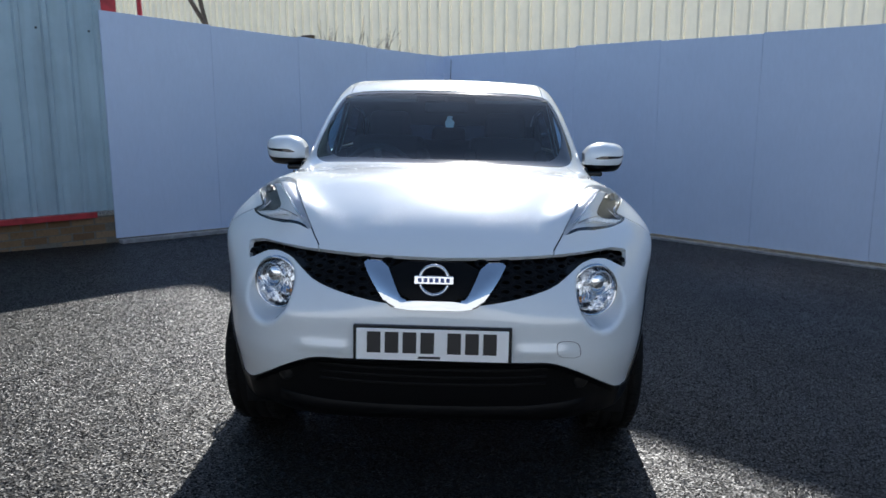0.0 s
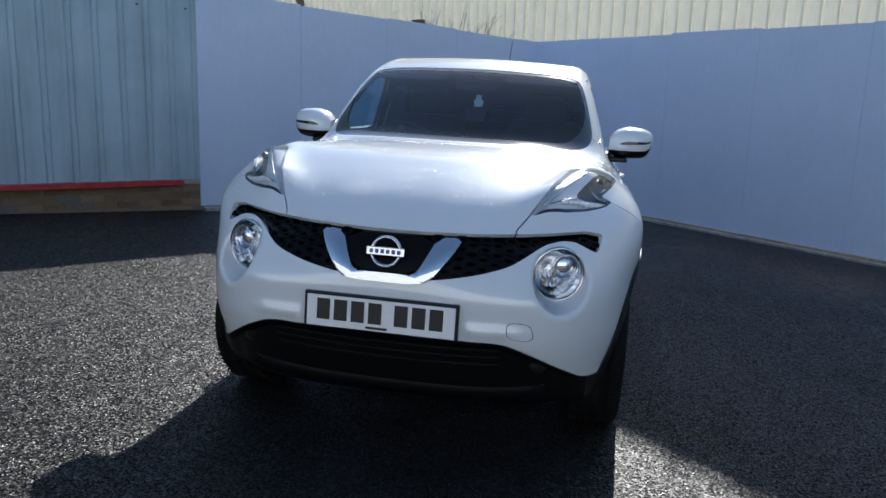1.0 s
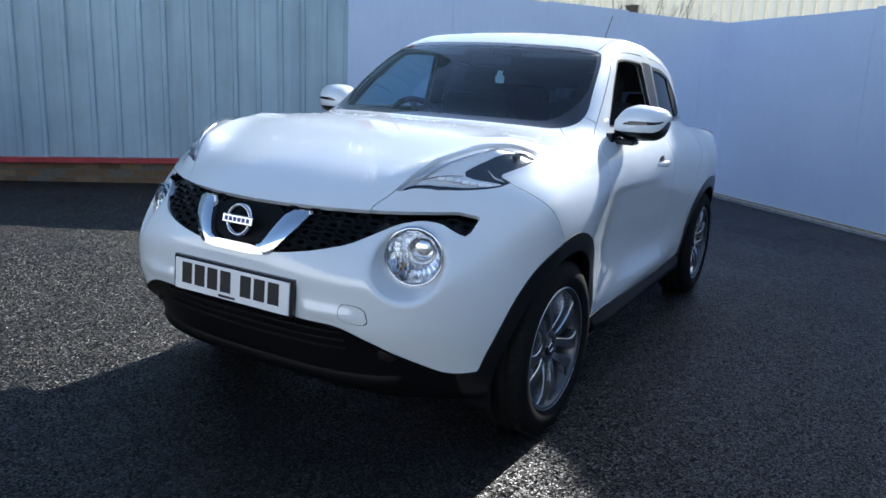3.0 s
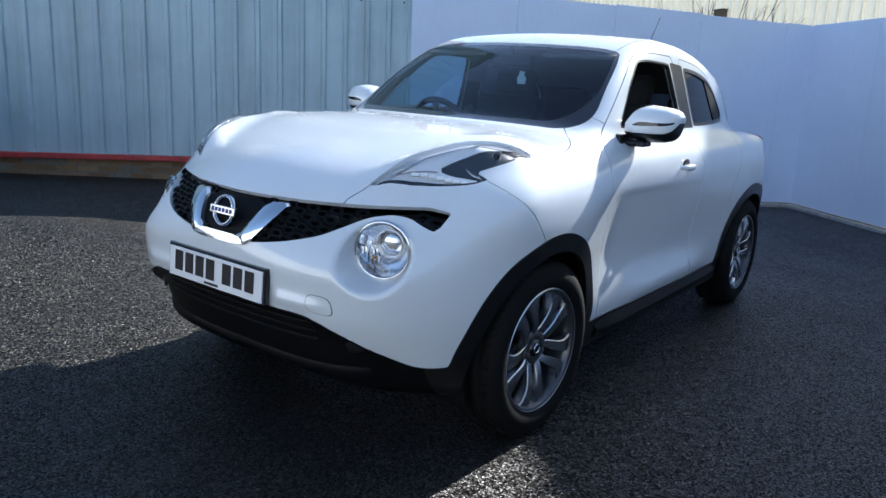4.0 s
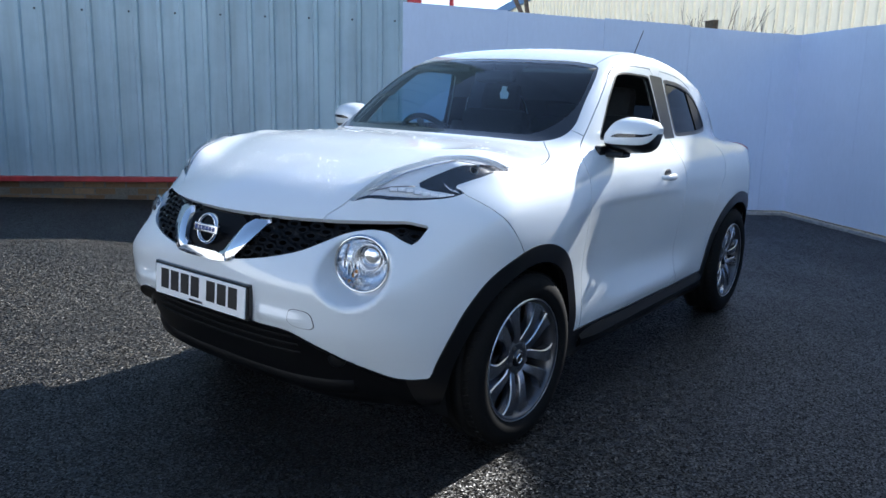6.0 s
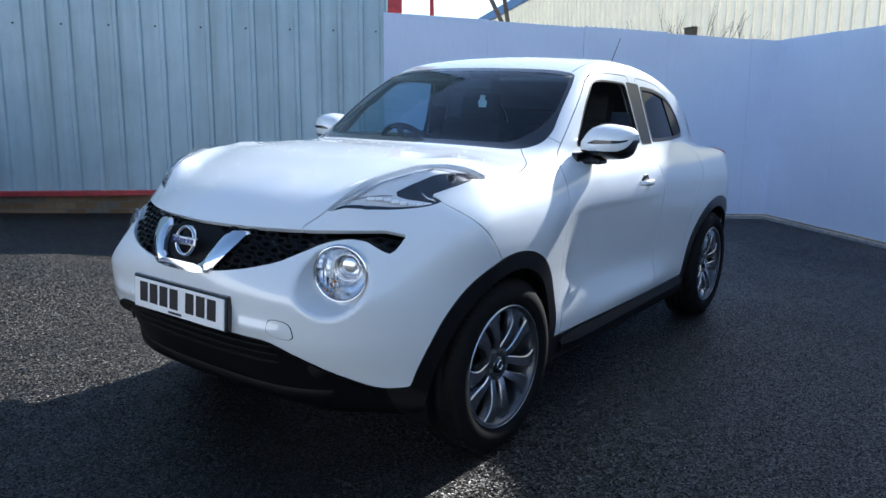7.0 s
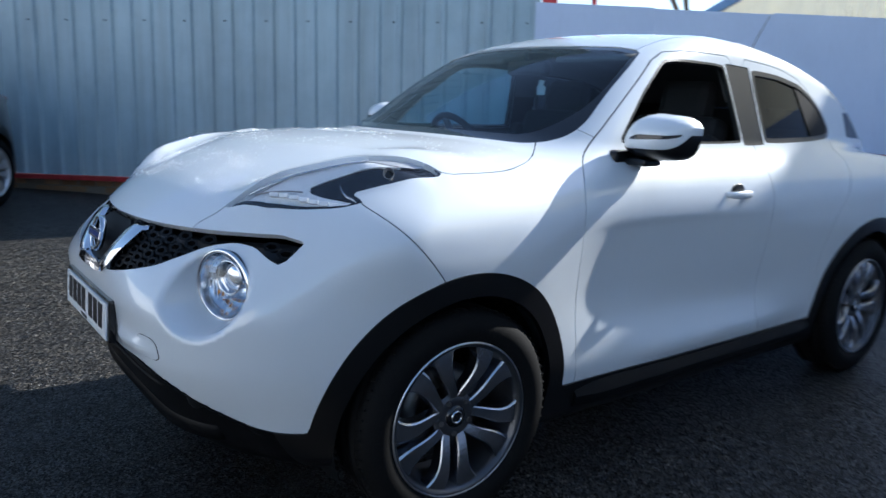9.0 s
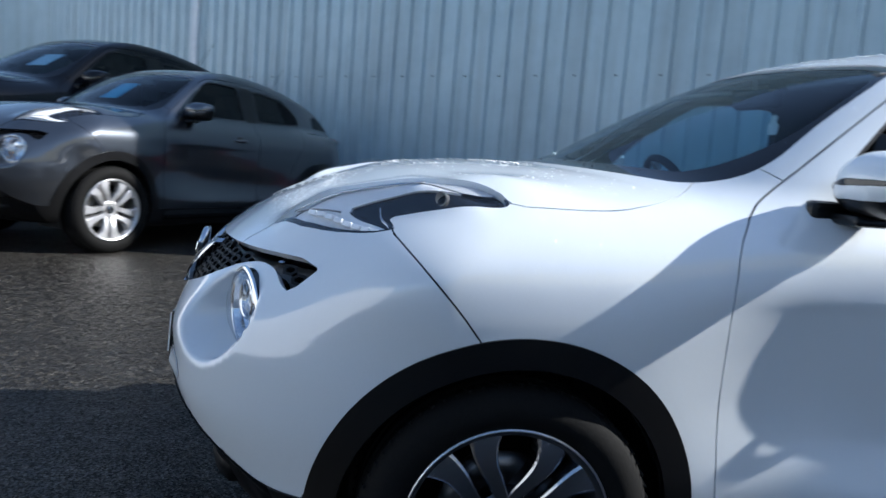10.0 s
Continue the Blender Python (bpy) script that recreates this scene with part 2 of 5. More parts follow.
def revolve(bm, profile, n=48, m=None, close=False):
    """A lathe about x: profile of (x, r)."""
    rings = []
    for x, r in profile:
        rings.append([bm.verts.new((m or Matrix()) @ Vector((x, r * math.cos(2 * math.pi * i / n), r * math.sin(2 * math.pi * i / n)))) for i in range(n)])
    pairs = list(zip(rings, rings[1:] + ([rings[0]] if close else [])))
    for a, b in pairs if close else pairs[:len(rings) - 1]:
        for i in range(n):
            bm.faces.new((a[i], a[(i + 1) % n], b[(i + 1) % n], b[i]))
    return rings


def prism(bm, pts, depth, m=None):
    """A flat outline in xz pushed along +y by depth."""
    m = m or Matrix()
    a = [bm.verts.new(m @ Vector((x, 0, z))) for x, z in pts]
    b = [bm.verts.new(m @ Vector((x, depth, z))) for x, z in pts]
    bm.faces.new(a)
    bm.faces.new(b[::-1])
    for i in range(len(pts)):
        j = (i + 1) % len(pts)
        bm.faces.new((a[j], a[i], b[i], b[j]))


# ---------------------------------------------------------------- ground
SLOPE = radians(1.4)                     # the yard falls gently towards +x
YARD = Matrix.Translation((0, 0, 0.021)) @ Matrix.Rotation(SLOPE, 4, 'Y')


def yard(x, y):
    ease = lambda a, b, u: (lambda s: s * s * (3 - 2 * s))(max(0.0, min(1.0, (u - a) / (b - a))))
    level = ease(-1.8, -3.4, x) * ease(2.0, 0.6, y)          # a flatter apron where the other cars stand
    fall = 0.0165 * max(0.0, min(7.0, y - 3.6))              # and a drain fall towards the hoardings
    return (0.021 - math.tan(SLOPE) * max(-14, min(14, x)) - fall) * (1 - level) + 0.24 * level


def build_ground():
    bm = bmesh.new()
    xs = [-400, -60, -14, *[-10 + 0.4 * i for i in range(26)], 14, 60, 400]
    ys = [-400, -60, -14, *[-0.0 + 0.4 * i for i in range(27)], 14, 60, 400]
    c = [[bm.verts.new((x, y, yard(x, y))) for y in ys] for x in xs]
    for a, b in zip(c, c[1:]):
        for j in range(len(ys) - 1):
            bm.faces.new((a[j], b[j], b[j + 1], a[j + 1]))
    tagged(part("ground", bm, ASPHALT, None, "", True), "damp dark asphalt yard with coarse stone chippings", "ground", kind="structure")


build_ground()

# ---------------------------------------------------------------- hoardings
CORNER, LEFT_END, RIGHT_END = Vector((-0.13, 9.18)), Vector((-3.46, 5.16)), Vector((7.3, 1.78))


def hoarding(name, a, b, height, joints):
    """Painted boards butted along a line from a to b, on timber rails behind."""
    d = (b - a)
    n = Vector((-d.y, d.x)).normalized()
    if n.dot(Vector((0, -1))) > 0:
        n = -n                                       # n points away from the yard
    length, ang = d.length, math.atan2(d.y, d.x)
    root = tagged(empty(name), "tall painted board hoarding in pale lavender grey", "hoarding", kind="structure")
    edges = [0.0, *joints, length]
    for i, (s, e) in enumerate(zip(edges, edges[1:])):
        mid = a + d.normalized() * (s + e) / 2
        z0 = yard(*mid)
        h = height + (0.006, -0.004, 0.010, -0.006, 0.002)[i % 5]
        shear = Matrix()
        shear[2][0] = (yard(*b) - yard(*a)) / length          # tops and feet follow the fall of the yard
        bm = bmesh.new()
        box(bm, (e - s - 0.003, 0.018, h - 0.055), (0, 0, z0 + 0.0275 + h / 2), 0.0015, Matrix.Translation((*mid, 0)) @ Matrix.Rotation(ang, 4, 'Z') @ shear)
        part("board", bm, HOARDING, root)
    # pale sole strip along the foot
    bm = bmesh.new()
    mid = (a + b) / 2 - n * 0.035
    shear = Matrix()
    shear[2][0] = (yard(*b) - yard(*a)) / length
    box(bm, (length - 0.05, 0.09, 0.06), (0, 0, (yard(*a) + yard(*b)) / 2 + 0.008), 0.006, Matrix.Translation((*mid, 0)) @ Matrix.Rotation(ang, 4, 'Z') @ shear)
    part("sole_strip", bm, SOLE, root, "pale weathered sole strip")
    for z in (0.35, height - 0.3):
        bm = bmesh.new()
        mid = (a + b) / 2 + n * 0.045
        box(bm, (length - 0.2, 0.06, 0.09), (0, 0, z + yard(*mid)), 0.004, Matrix.Translation((*mid, 0)) @ Matrix.Rotation(ang, 4, 'Z'))
        part("rail", bm, WOOD, root)
    return root


hoarding("hoarding_west", LEFT_END, CORNER, 2.33, (1.24, 2.46, 3.61, 4.81))
hoarding("hoarding_east", CORNER, RIGHT_END, 2.33, (1.24, 2.44, 3.65, 4.85, 6.05, 7.27, 8.49, 9.70))

# ---------------------------------------------------------------- the clad buildings
def profile_sheet(name, a, b, z0, z1, pitch, rib, depth, mat, flip=False):
    """Trapezoidal sheet from a to b: narrow ribs standing proud of flat pans."""
    d = b - a
    u = d.normalized()
    n = Vector((u.y, -u.x))
    if flip:
        n = -n
    xs, s = [], 0.0
    while s < d.length - pitch:
        xs += [(s, 0.0), (s + pitch - rib, 0.0), (s + pitch - rib * 0.78, depth), (s + pitch - rib * 0.22, depth)]
        s += pitch
    xs += [(s, 0.0), (d.length, 0.0)]
    bm = bmesh.new()
    lo, hi = [], []
    for s, o in xs:
        p = a + u * s + n * o
        lo.append(bm.verts.new((p.x, p.y, z0)))
        hi.append(bm.verts.new((p.x, p.y, z1)))
    for i in range(len(xs) - 1):
        bm.faces.new((lo[i], lo[i + 1], hi[i + 1], hi[i]))
    back = []
    for s in (d.length, 0.0):
        p = a + u * s - n * 0.12
        back.append((bm.verts.new((p.x, p.y, z0)), bm.verts.new((p.x, p.y, z1))))
    bm.faces.new((lo[-1], back[0][0], back[0][1], hi[-1]))
    bm.faces.new((back[0][0], back[1][0], back[1][1], back[0][1]))
    bm.faces.new((back[1][0], lo[0], hi[0], back[1][1]))
    bm.faces.new([*hi, back[0][1], back[1][1]])
    bm.faces.new([*lo[::-1], back[1][0], back[0][0]])
    return tagged(part(name, bm, mat), kind="structure")


BLUE_U = Vector((math.cos(radians(45.0)), math.sin(radians(45.0))))
BLUE_N = Vector((BLUE_U.y, -BLUE_U.x))                     # faces the yard
BLUE_B = Vector((-3.47, 5.235))
BLUE_PITCH = 0.2405
BLUE_LEN = 100 * BLUE_PITCH + 0.025
BLUE_A = BLUE_B - BLUE_U * BLUE_LEN
RAIL_Z = 0.395
blue = tagged(profile_sheet("wall_west", BLUE_A, BLUE_B, RAIL_Z + 0.03, 5.85, BLUE_PITCH, 0.066, 0.035, BLUE_SHEET),
              "weathered blue-grey profiled steel wall with rain streaks", "clad wall")


def build_blue_details():
    bm = bmesh.new()
    box(bm, (BLUE_LEN - 0.22, 0.07, 0.055), (-BLUE_LEN / 2 - 0.11, -0.045, RAIL_Z), 0.004, Matrix.Translation((*BLUE_B, 0)) @ Matrix.Rotation(radians(45), 4, 'Z'))
    tagged(part("trim_red_rail", bm, RED_PAINT), "chipped red steel rail under the profiled wall", "rail", kind="structure")
    bm = bmesh.new()
    box(bm, (0.16, 0.14, 2.9), (0.10, 0.14, 1.45 + 0.6), 0.004, Matrix.Translation((*BLUE_B, 0)) @ Matrix.Rotation(radians(45), 4, 'Z'))
    tagged(part("trim_red_corner", bm, RED_PAINT), "red steel corner flashing at the end of the clad wall", "flashing", kind="structure")
    bm = bmesh.new()
    box(bm, (0.16, 0.05, 3.4), (-9.65, -0.03, RAIL_Z + 0.03 + 1.7), 0.004, Matrix.Translation((*BLUE_B, 0)) @ Matrix.Rotation(radians(45), 4, 'Z'))
    tagged(part("trim_pale_strip", bm, WHITE_TRIM), "pale upright joint strip on the clad wall", "strip", kind="structure")
    bm = bmesh.new()
    for k in range(34):
        for z in (2.21, 0.58):
            p = BLUE_B - BLUE_U * (BLUE_PITCH * (2 * k) + 0.13 + (0.15 if z < 1 else 0)) + BLUE_N * 0.005
            bmesh.ops.create_cone(bm, cap_ends=True, segments=8, radius1=0.012, radius2=0.009, depth=0.012,
                                  matrix=Matrix.Translation((p.x, p.y, z)) @ Matrix.Rotation(radians(90), 4, 'X') @ Matrix.Rotation(radians(45), 4, 'Y'))
    tagged(part("trim_screws", bm, PLASTIC), "dark fixing screws along the clad wall", "screws", kind="stuff")


build_blue_details()

CREAM_C = Vector((-15.2, 24.0))
CREAM_R = CREAM_C + Vector((math.cos(radians(-35)), math.sin(radians(-35)))) * 39


def build_cream():
    """Thin sheets of the warehouse behind, over a steel frame, brightened by added through-light."""
    u = (CREAM_R - CREAM_C).normalized()
    n = Vector((u.y, -u.x))
    knots = ((-9.0, 6.8), (-4.5, 9.7), (-1.2, 6.65), (2.0, 6.98), (40.0, 7.0))      # unseen roofline set to cast the yard's shade: a gable, then level eaves

    def eaves(x):
        return float(np.interp(x, [k[0] for k in knots], [k[1] for k in knots]))
    pitch, rib, depth, length = 0.268, 0.060, 0.050, (CREAM_R - CREAM_C).length
    xs, s = [], 0.0
    while s < length:
        xs += [(s, 0.0), (s + pitch - rib, 0.0), (s + pitch - rib * 0.90, depth), (s + pitch - rib * 0.10, depth)]
        s += pitch
    bm = bmesh.new()
    lo, hi = [], []
    for s, o in xs:
        p = CREAM_C + u * s + n * o
        lo.append(bm.verts.new((p.x, p.y, 0.0)))
        hi.append(bm.verts.new((p.x, p.y, 4.7 + 0.09 * s if s < 6.2 else eaves(p.x))))
    for i in range(len(xs) - 1):
        bm.faces.new((lo[i], lo[i + 1], hi[i + 1], hi[i]))
    return tagged(part("wall_cream", bm, CREAM_SHEET), "tall cream profiled warehouse wall, with added light shining through", "warehouse wall", kind="structure")


def build_verge():
    """Blue verge flashing on the low gable end of the warehouse."""
    u = (CREAM_R - CREAM_C).normalized()
    bm = bmesh.new()
    box(bm, (6.3, 0.12, 0.30), (3.05, -0.05, 0), 0.01, Matrix.Translation((*CREAM_C, 4.64)) @ Matrix.Rotation(math.atan2(u.y, u.x), 4, 'Z') @ Matrix.Rotation(-math.atan(0.09), 4, 'Y'))
    tagged(part("trim_verge", bm, VERGE), "blue verge flashing along the warehouse gable", "flashing", kind="structure")


build_cream()
build_verge()


def bounce_wall(name, a, b, height):
    """A plain wall closing the yard, added out of view to bounce light."""
    a, b = Vector(a), Vector(b)
    bm = bmesh.new()
    mid, d = (a + b) / 2, b - a
    box(bm, (d.length, 0.25, height + 0.6), (0, 0, height / 2 - 0.3), 0.02, Matrix.Translation((mid.x, mid.y, 0)) @ Matrix.Rotation(math.atan2(d.y, d.x), 4, 'Z'))
    tagged(part(name, bm, BOUNCE_PALE), "plain pale wall closing the yard, added out of view to bounce light", "yard wall", kind="structure")


# both stand out of view and fill the car's shaded sides with light
bounce_wall("wall_south", (-20, -9.0), (11, -10.0), 4.6)
bounce_wall("wall_east", (11.3, -10.0), (9.6, 2.3), 2.6)


# ---------------------------------------------------------------- the small crossover car: one smooth skin, cut into panels
# Car axes: x across (its left side is +x), y back from the nose, z up.
AXLE_F, AXLE_R, HUB_Z, TYRE_R = 0.815, 3.345, 0.334, 0.334


def curve(*pts):
    """A smooth curve through a few (u, v) knots."""
    xs, ys = np.array([p[0] for p in pts], float), np.array([p[1] for p in pts], float)
    ms = np.gradient(ys, xs)

    def f(u):
        u = np.asarray(u, float)
        c = np.clip(u, xs[0], xs[-1])
        i = np.clip(np.searchsorted(xs, c) - 1, 0, len(xs) - 2)
        h = xs[i + 1] - xs[i]
        s = (c - xs[i]) / h
        v = (2 * s**3 - 3 * s**2 + 1) * ys[i] + (s**3 - 2 * s**2 + s) * h * ms[i] + (-2 * s**3 + 3 * s**2) * ys[i + 1] + (s**3 - s**2) * h * ms[i + 1]
        return v + np.where(u < xs[0], (u - xs[0]) * ms[0], 0) + np.where(u > xs[-1], (u - xs[-1]) * ms[-1], 0)
    return f


def smax(a, b, k):
    h = np.maximum(k - np.abs(a - b), 0) / k
    return np.maximum(a, b) + h * h * k / 4


def smin(a, b, k):
    return -smax(-a, -b, k)


def step(a, b, u):
    s = np.clip((u - a) / (b - a), 0, 1)
    return s * s * (3 - 2 * s)


def rounded(pts, times=2):
    p = np.array(pts, float)
    for _ in range(times):
        q = np.roll(p, -1, 0)
        p = np.stack([p * 0.8 + q * 0.2, p * 0.2 + q * 0.8], 1).reshape(-1, 2)
    return p


def outline(pts, times=2):
    """The signed distance to a closed outline, negative inside."""
    P = rounded(pts, times) if times else np.array(pts, float)

    def f(u, v):
        d, inside = np.full(np.shape(u), 1e9), np.zeros(np.shape(u), bool)
        for (ax, ay), (bx, by) in zip(P, np.roll(P, -1, 0)):
            ex, ey = bx - ax, by - ay
            s = np.clip(((u - ax) * ex + (v - ay) * ey) / (ex * ex + ey * ey + 1e-12), 0, 1)
            d = np.minimum(d, (u - ax - s * ex)**2 + (v - ay - s * ey)**2)
            inside ^= ((ay > v) != (by > v)) & (u < ex * (v - ay) / (ey + (1e-12 if abs(ey) < 1e-12 else 0)) + ax)
        d = np.sqrt(d)
        return np.where(inside, -d, d)
    return f


nose_y = curve((0.15, 0.26), (0.22, 0.18), (0.33, 0.090), (0.46, 0.040), (0.535, 0.014), (0.60, 0.010), (0.70, 0.006), (0.78, 0.03), (0.84, 0.062), (0.90, 0.11), (0.98, 0.22), (1.10, 0.5))
bonnet_z = curve((-0.1, 0.78), (0.04, 0.855), (0.12, 0.918), (0.27, 1.007), (0.50, 1.083), (0.80, 1.126), (1.05, 1.134), (1.4, 1.148), (2.4, 1.16), (3.3, 1.15), (3.75, 1.10), (4.0, 1.02), (4.2, 0.89))
side_x = curve((0.10, 0.75), (0.20, 0.785), (0.34, 0.811), (0.50, 0.831), (0.68, 0.854), (0.82, 0.864), (0.92, 0.856), (1.00, 0.822), (1.08, 0.768), (1.16, 0.70), (1.3, 0.55))
roof_z = curve((0.70, 0.90), (1.02, 1.10), (1.25, 1.232), (1.50, 1.368), (1.72, 1.472), (1.88, 1.527), (2.10, 1.566), (2.35, 1.566), (2.70, 1.533), (3.05, 1.474), (3.40, 1.390), (3.62, 1.300), (3.80, 1.18), (3.93, 1.07), (4.10, 0.85))
tail_y = curve((0.15, 3.95), (0.25, 4.08), (0.45, 4.14), (0.70, 4.12), (0.85, 4.09), (1.00, 4.05), (1.10, 3.99), (1.3, 3.8))
LAMP = (0.573, 0.752)                    # centre of the round lamp, front view
LAMP_Y, LAMP_C, LAMP_S = 0.204, math.cos(radians(22)), math.sin(radians(22))       # its depth, and how it is turned outwards


bumper_low = curve((0.0, 0.535), (0.30, 0.535), (0.42, 0.53), (0.52, 0.485), (0.62, 0.42), (0.69, 0.372), (0.76, 0.360), (0.9, 0.36))


def skin(x, y, z):
    """The car's solid, negative inside."""
    ax = np.abs(x)
    upper = step(0.66, 0.90, z)
    bulge = 0.010 * np.exp(-((ax - LAMP[0] + 0.01)**2 + (z - LAMP[1] + 0.01)**2) / 0.150**2)
    square = 0.15 * step(0.38, 0.48, z) * (1 - step(0.60, 0.74, z))
    plan = (1 - square) * 0.69 * (ax / 0.9)**4.6 + square * 0.61 * (ax / 0.9)**6.6
    front = nose_y(z) - bulge + (1 - upper) * plan + upper * (0.50 * ax**2 + 0.12 * ax**4) - y
    # the black lower bumper sits back under the painted one
    front = front + 0.040 * step(0.0, 0.035, bumper_low(ax) - z) * step(0.72, 0.60, ax)
    arch_f = np.exp(-((y - AXLE_F) / 0.40)**2)
    arch_r = np.exp(-((y - AXLE_R) / 0.46)**2)
    haunch = step(0.25, 0.45, z) * (1 - step(0.80, 1.08, z))
    haunch_r = step(0.25, 0.45, z) * (1 - step(0.88, 1.12, z))
    wide = side_x(z) + 0.018 * arch_f * haunch + 0.008 * arch_r * haunch_r
    # the doors are drawn in behind the muscular front wing
    waist = step(0.36, 0.66, z) * (1 - step(0.72, 1.12, z))
    wide = wide - 0.056 * waist * step(0.98, 1.52, y) * (1 - np.clip((y - 1.6) / 1.6, 0, 1))
    door = np.exp(-((y - 2.12) / 0.52)**4)
    wide = wide - 0.012 * door * np.exp(-((z - 0.53) / 0.09)**2) + 0.016 * door * np.exp(-((z - 0.38) / 0.055)**2)
    wide = wide - 0.030 * np.maximum(0, y - 3.3)**2 - 0.06 * np.maximum(0, 0.75 - y)**2
    side = ax - wide
    top = z - (bonnet_z(y) - 0.04 * ax**2 - 0.17 * ax**4 - 0.30 * np.maximum(0, ax - 0.70)**2)
    # the lamp ridge of the front wing
    top = top - 0.040 * np.exp(-((ax - 0.650) / 0.105)**2) * step(0.18, 0.50, y) * (1 - step(0.58, 1.05, y))
    rear = y - tail_y(z) + 0.55 * (ax / 0.9)**4
    low = smax(side, front, 0.10)
    low = smax(low, rear, 0.12)
    low = smax(low, 0.185 - z + 0.050 * step(0.85, 0.35, y), 0.06)
    low = smax(low, top, 0.075)
    # cabin
    bow = 0.58 - 0.26 * step(1.05, 1.5, z)
    glass = z - (roof_z(y - bow * ax**2 + 0.0) - 0.055 * ax**2)
    xg = 0.727 - 0.30 * (z - 1.12) - 0.105 * np.maximum(0, y - 2.4)**2 - 0.10 * np.maximum(0, 1.75 - y)**2
    cab = smax(ax - xg, glass, 0.085)
    cab = smax(cab, 0.9 - z, 0.02)
    f = smin(low, cab, 0.055)
    # eye sockets of the round lamps, and the scooped sides of the number plate
    along = (ax - LAMP[0]) * LAMP_S - (y - LAMP_Y) * LAMP_C
    socket = np.hypot((ax - LAMP[0]) * LAMP_C + (y - LAMP_Y) * LAMP_S, z - LAMP[1])
    bowl = smax(socket - 0.097 - 0.24 * np.clip(along, 0, 0.10), -0.012 - along, 0.02)
    bowl = np.where(along > 0.25, 1.0, bowl)
    f = smax(f, -bowl, 0.022)
    wing = np.exp(-((z - 0.575) / 0.022)**2) * step(0.27, 0.31, ax) * (1 - step(0.40, 0.52, ax)) * step(0.3, 0.1, y)
    # pods of the tail lamps on the haunches
    pod = np.exp(-((ax - 0.76) / 0.10)**2 - ((y - 3.74) / 0.17)**2 - ((z - 1.03) / 0.045)**2)
    # tall pods of the headlamps on the front wings
    crest = 0.56 + 0.150 * np.clip((y - 0.4) / 0.3, -1, 1.2)
    eye = np.exp(-((ax - crest) / np.where(ax < crest, 0.085, 0.052))**2) * step(0.218, 0.418, y) * (1 - step(0.55, 0.75, y))
    return f - 0.012 * wing - 0.036 * pod - 0.132 * eye * step(0.86, 0.97, z)


def gradient(p, e=0.002):
    g = np.stack([skin(*(p + d).T) - skin(*(p - d).T) for d in np.eye(3) * e], 1) / (2 * e)
    return g / np.maximum(np.linalg.norm(g, axis=1, keepdims=True), 1e-9), g


def net(lo, hi, h):
    """Surface nets over a box: points on the skin, and triangles."""
    n = [int(math.ceil((b - a) / h)) + 1 for a, b in zip(lo, hi)]
    ax = [lo[i] + h * np.arange(n[i]) for i in range(3)]
    val = np.empty(n)
    for j0 in range(0, n[1], 40):
        X, Y, Z = np.meshgrid(ax[0], ax[1][j0:j0 + 40], ax[2], indexing="ij")
        val[:, j0:j0 + 40] = skin(X, Y, Z)
    neg = val < 0
    cells = [c - 1 for c in n]
    total, count = np.zeros((*cells, 3)), np.zeros(cells)
    corner = lambda a, o: a[o[0]:o[0] + cells[0], o[1]:o[1] + cells[1], o[2]:o[2] + cells[2]]
    corners = [(i, j, k) for i in (0, 1) for j in (0, 1) for k in (0, 1)]
    for a in corners:
        for d in range(3):
            if a[d] == 0:
                b = tuple(v + (i == d) for i, v in enumerate(a))
                va, vb = corner(val, a), corner(val, b)
                cross = (va < 0) != (vb < 0)
                s = np.where(cross, va / np.where(cross, va - vb, 1), 0)
                for i in range(3):
                    total[..., i] += np.where(cross, a[i] + (s if i == d else 0), 0)
                count += cross
    used = count > 0
    ids = np.full(cells, -1)
    ids[used] = np.arange(used.sum())
    where = np.argwhere(used)
    pts = (total[used] / count[used][:, None] + where) * h + np.array(lo)
    tris = []
    for d in range(3):
        e, f = (d + 1) % 3, (d + 2) % 3
        sl = lambda s: tuple(slice(s if i == d else None, (n[i] - 1 + s) if i == d else None) for i in range(3))
        a, b = neg[sl(0)], neg[sl(1)]
        idx = np.argwhere(a != b)
        idx = idx[(idx[:, e] > 0) & (idx[:, f] > 0) & (idx[:, e] < cells[e]) & (idx[:, f] < cells[f])]
        flip = a[tuple(idx.T)]

        def at(de, df):
            q = idx.copy()
            q[:, e] -= de
            q[:, f] -= df
            return ids[tuple(q.T)]
        quad = np.stack([at(1, 1), at(0, 1), at(0, 0), at(1, 0)], 1)
        quad[~flip] = quad[~flip][:, ::-1]
        quad = quad[(quad >= 0).all(1)]
        tris += [quad[:, [0, 1, 2]], quad[:, [0, 2, 3]]]
    for _ in range(4):
        _, g = gradient(pts)
        pts = pts - g * (skin(*pts.T) / np.maximum((g * g).sum(1), 0.05))[:, None]
    N, T = gradient(pts)[0], np.concatenate(tris)
    face = np.cross(pts[T[:, 1]] - pts[T[:, 0]], pts[T[:, 2]] - pts[T[:, 0]])
    back = (face * N[T].sum(1)).sum(1) < 0
    T[back] = T[back][:, ::-1]
    return pts, N, T


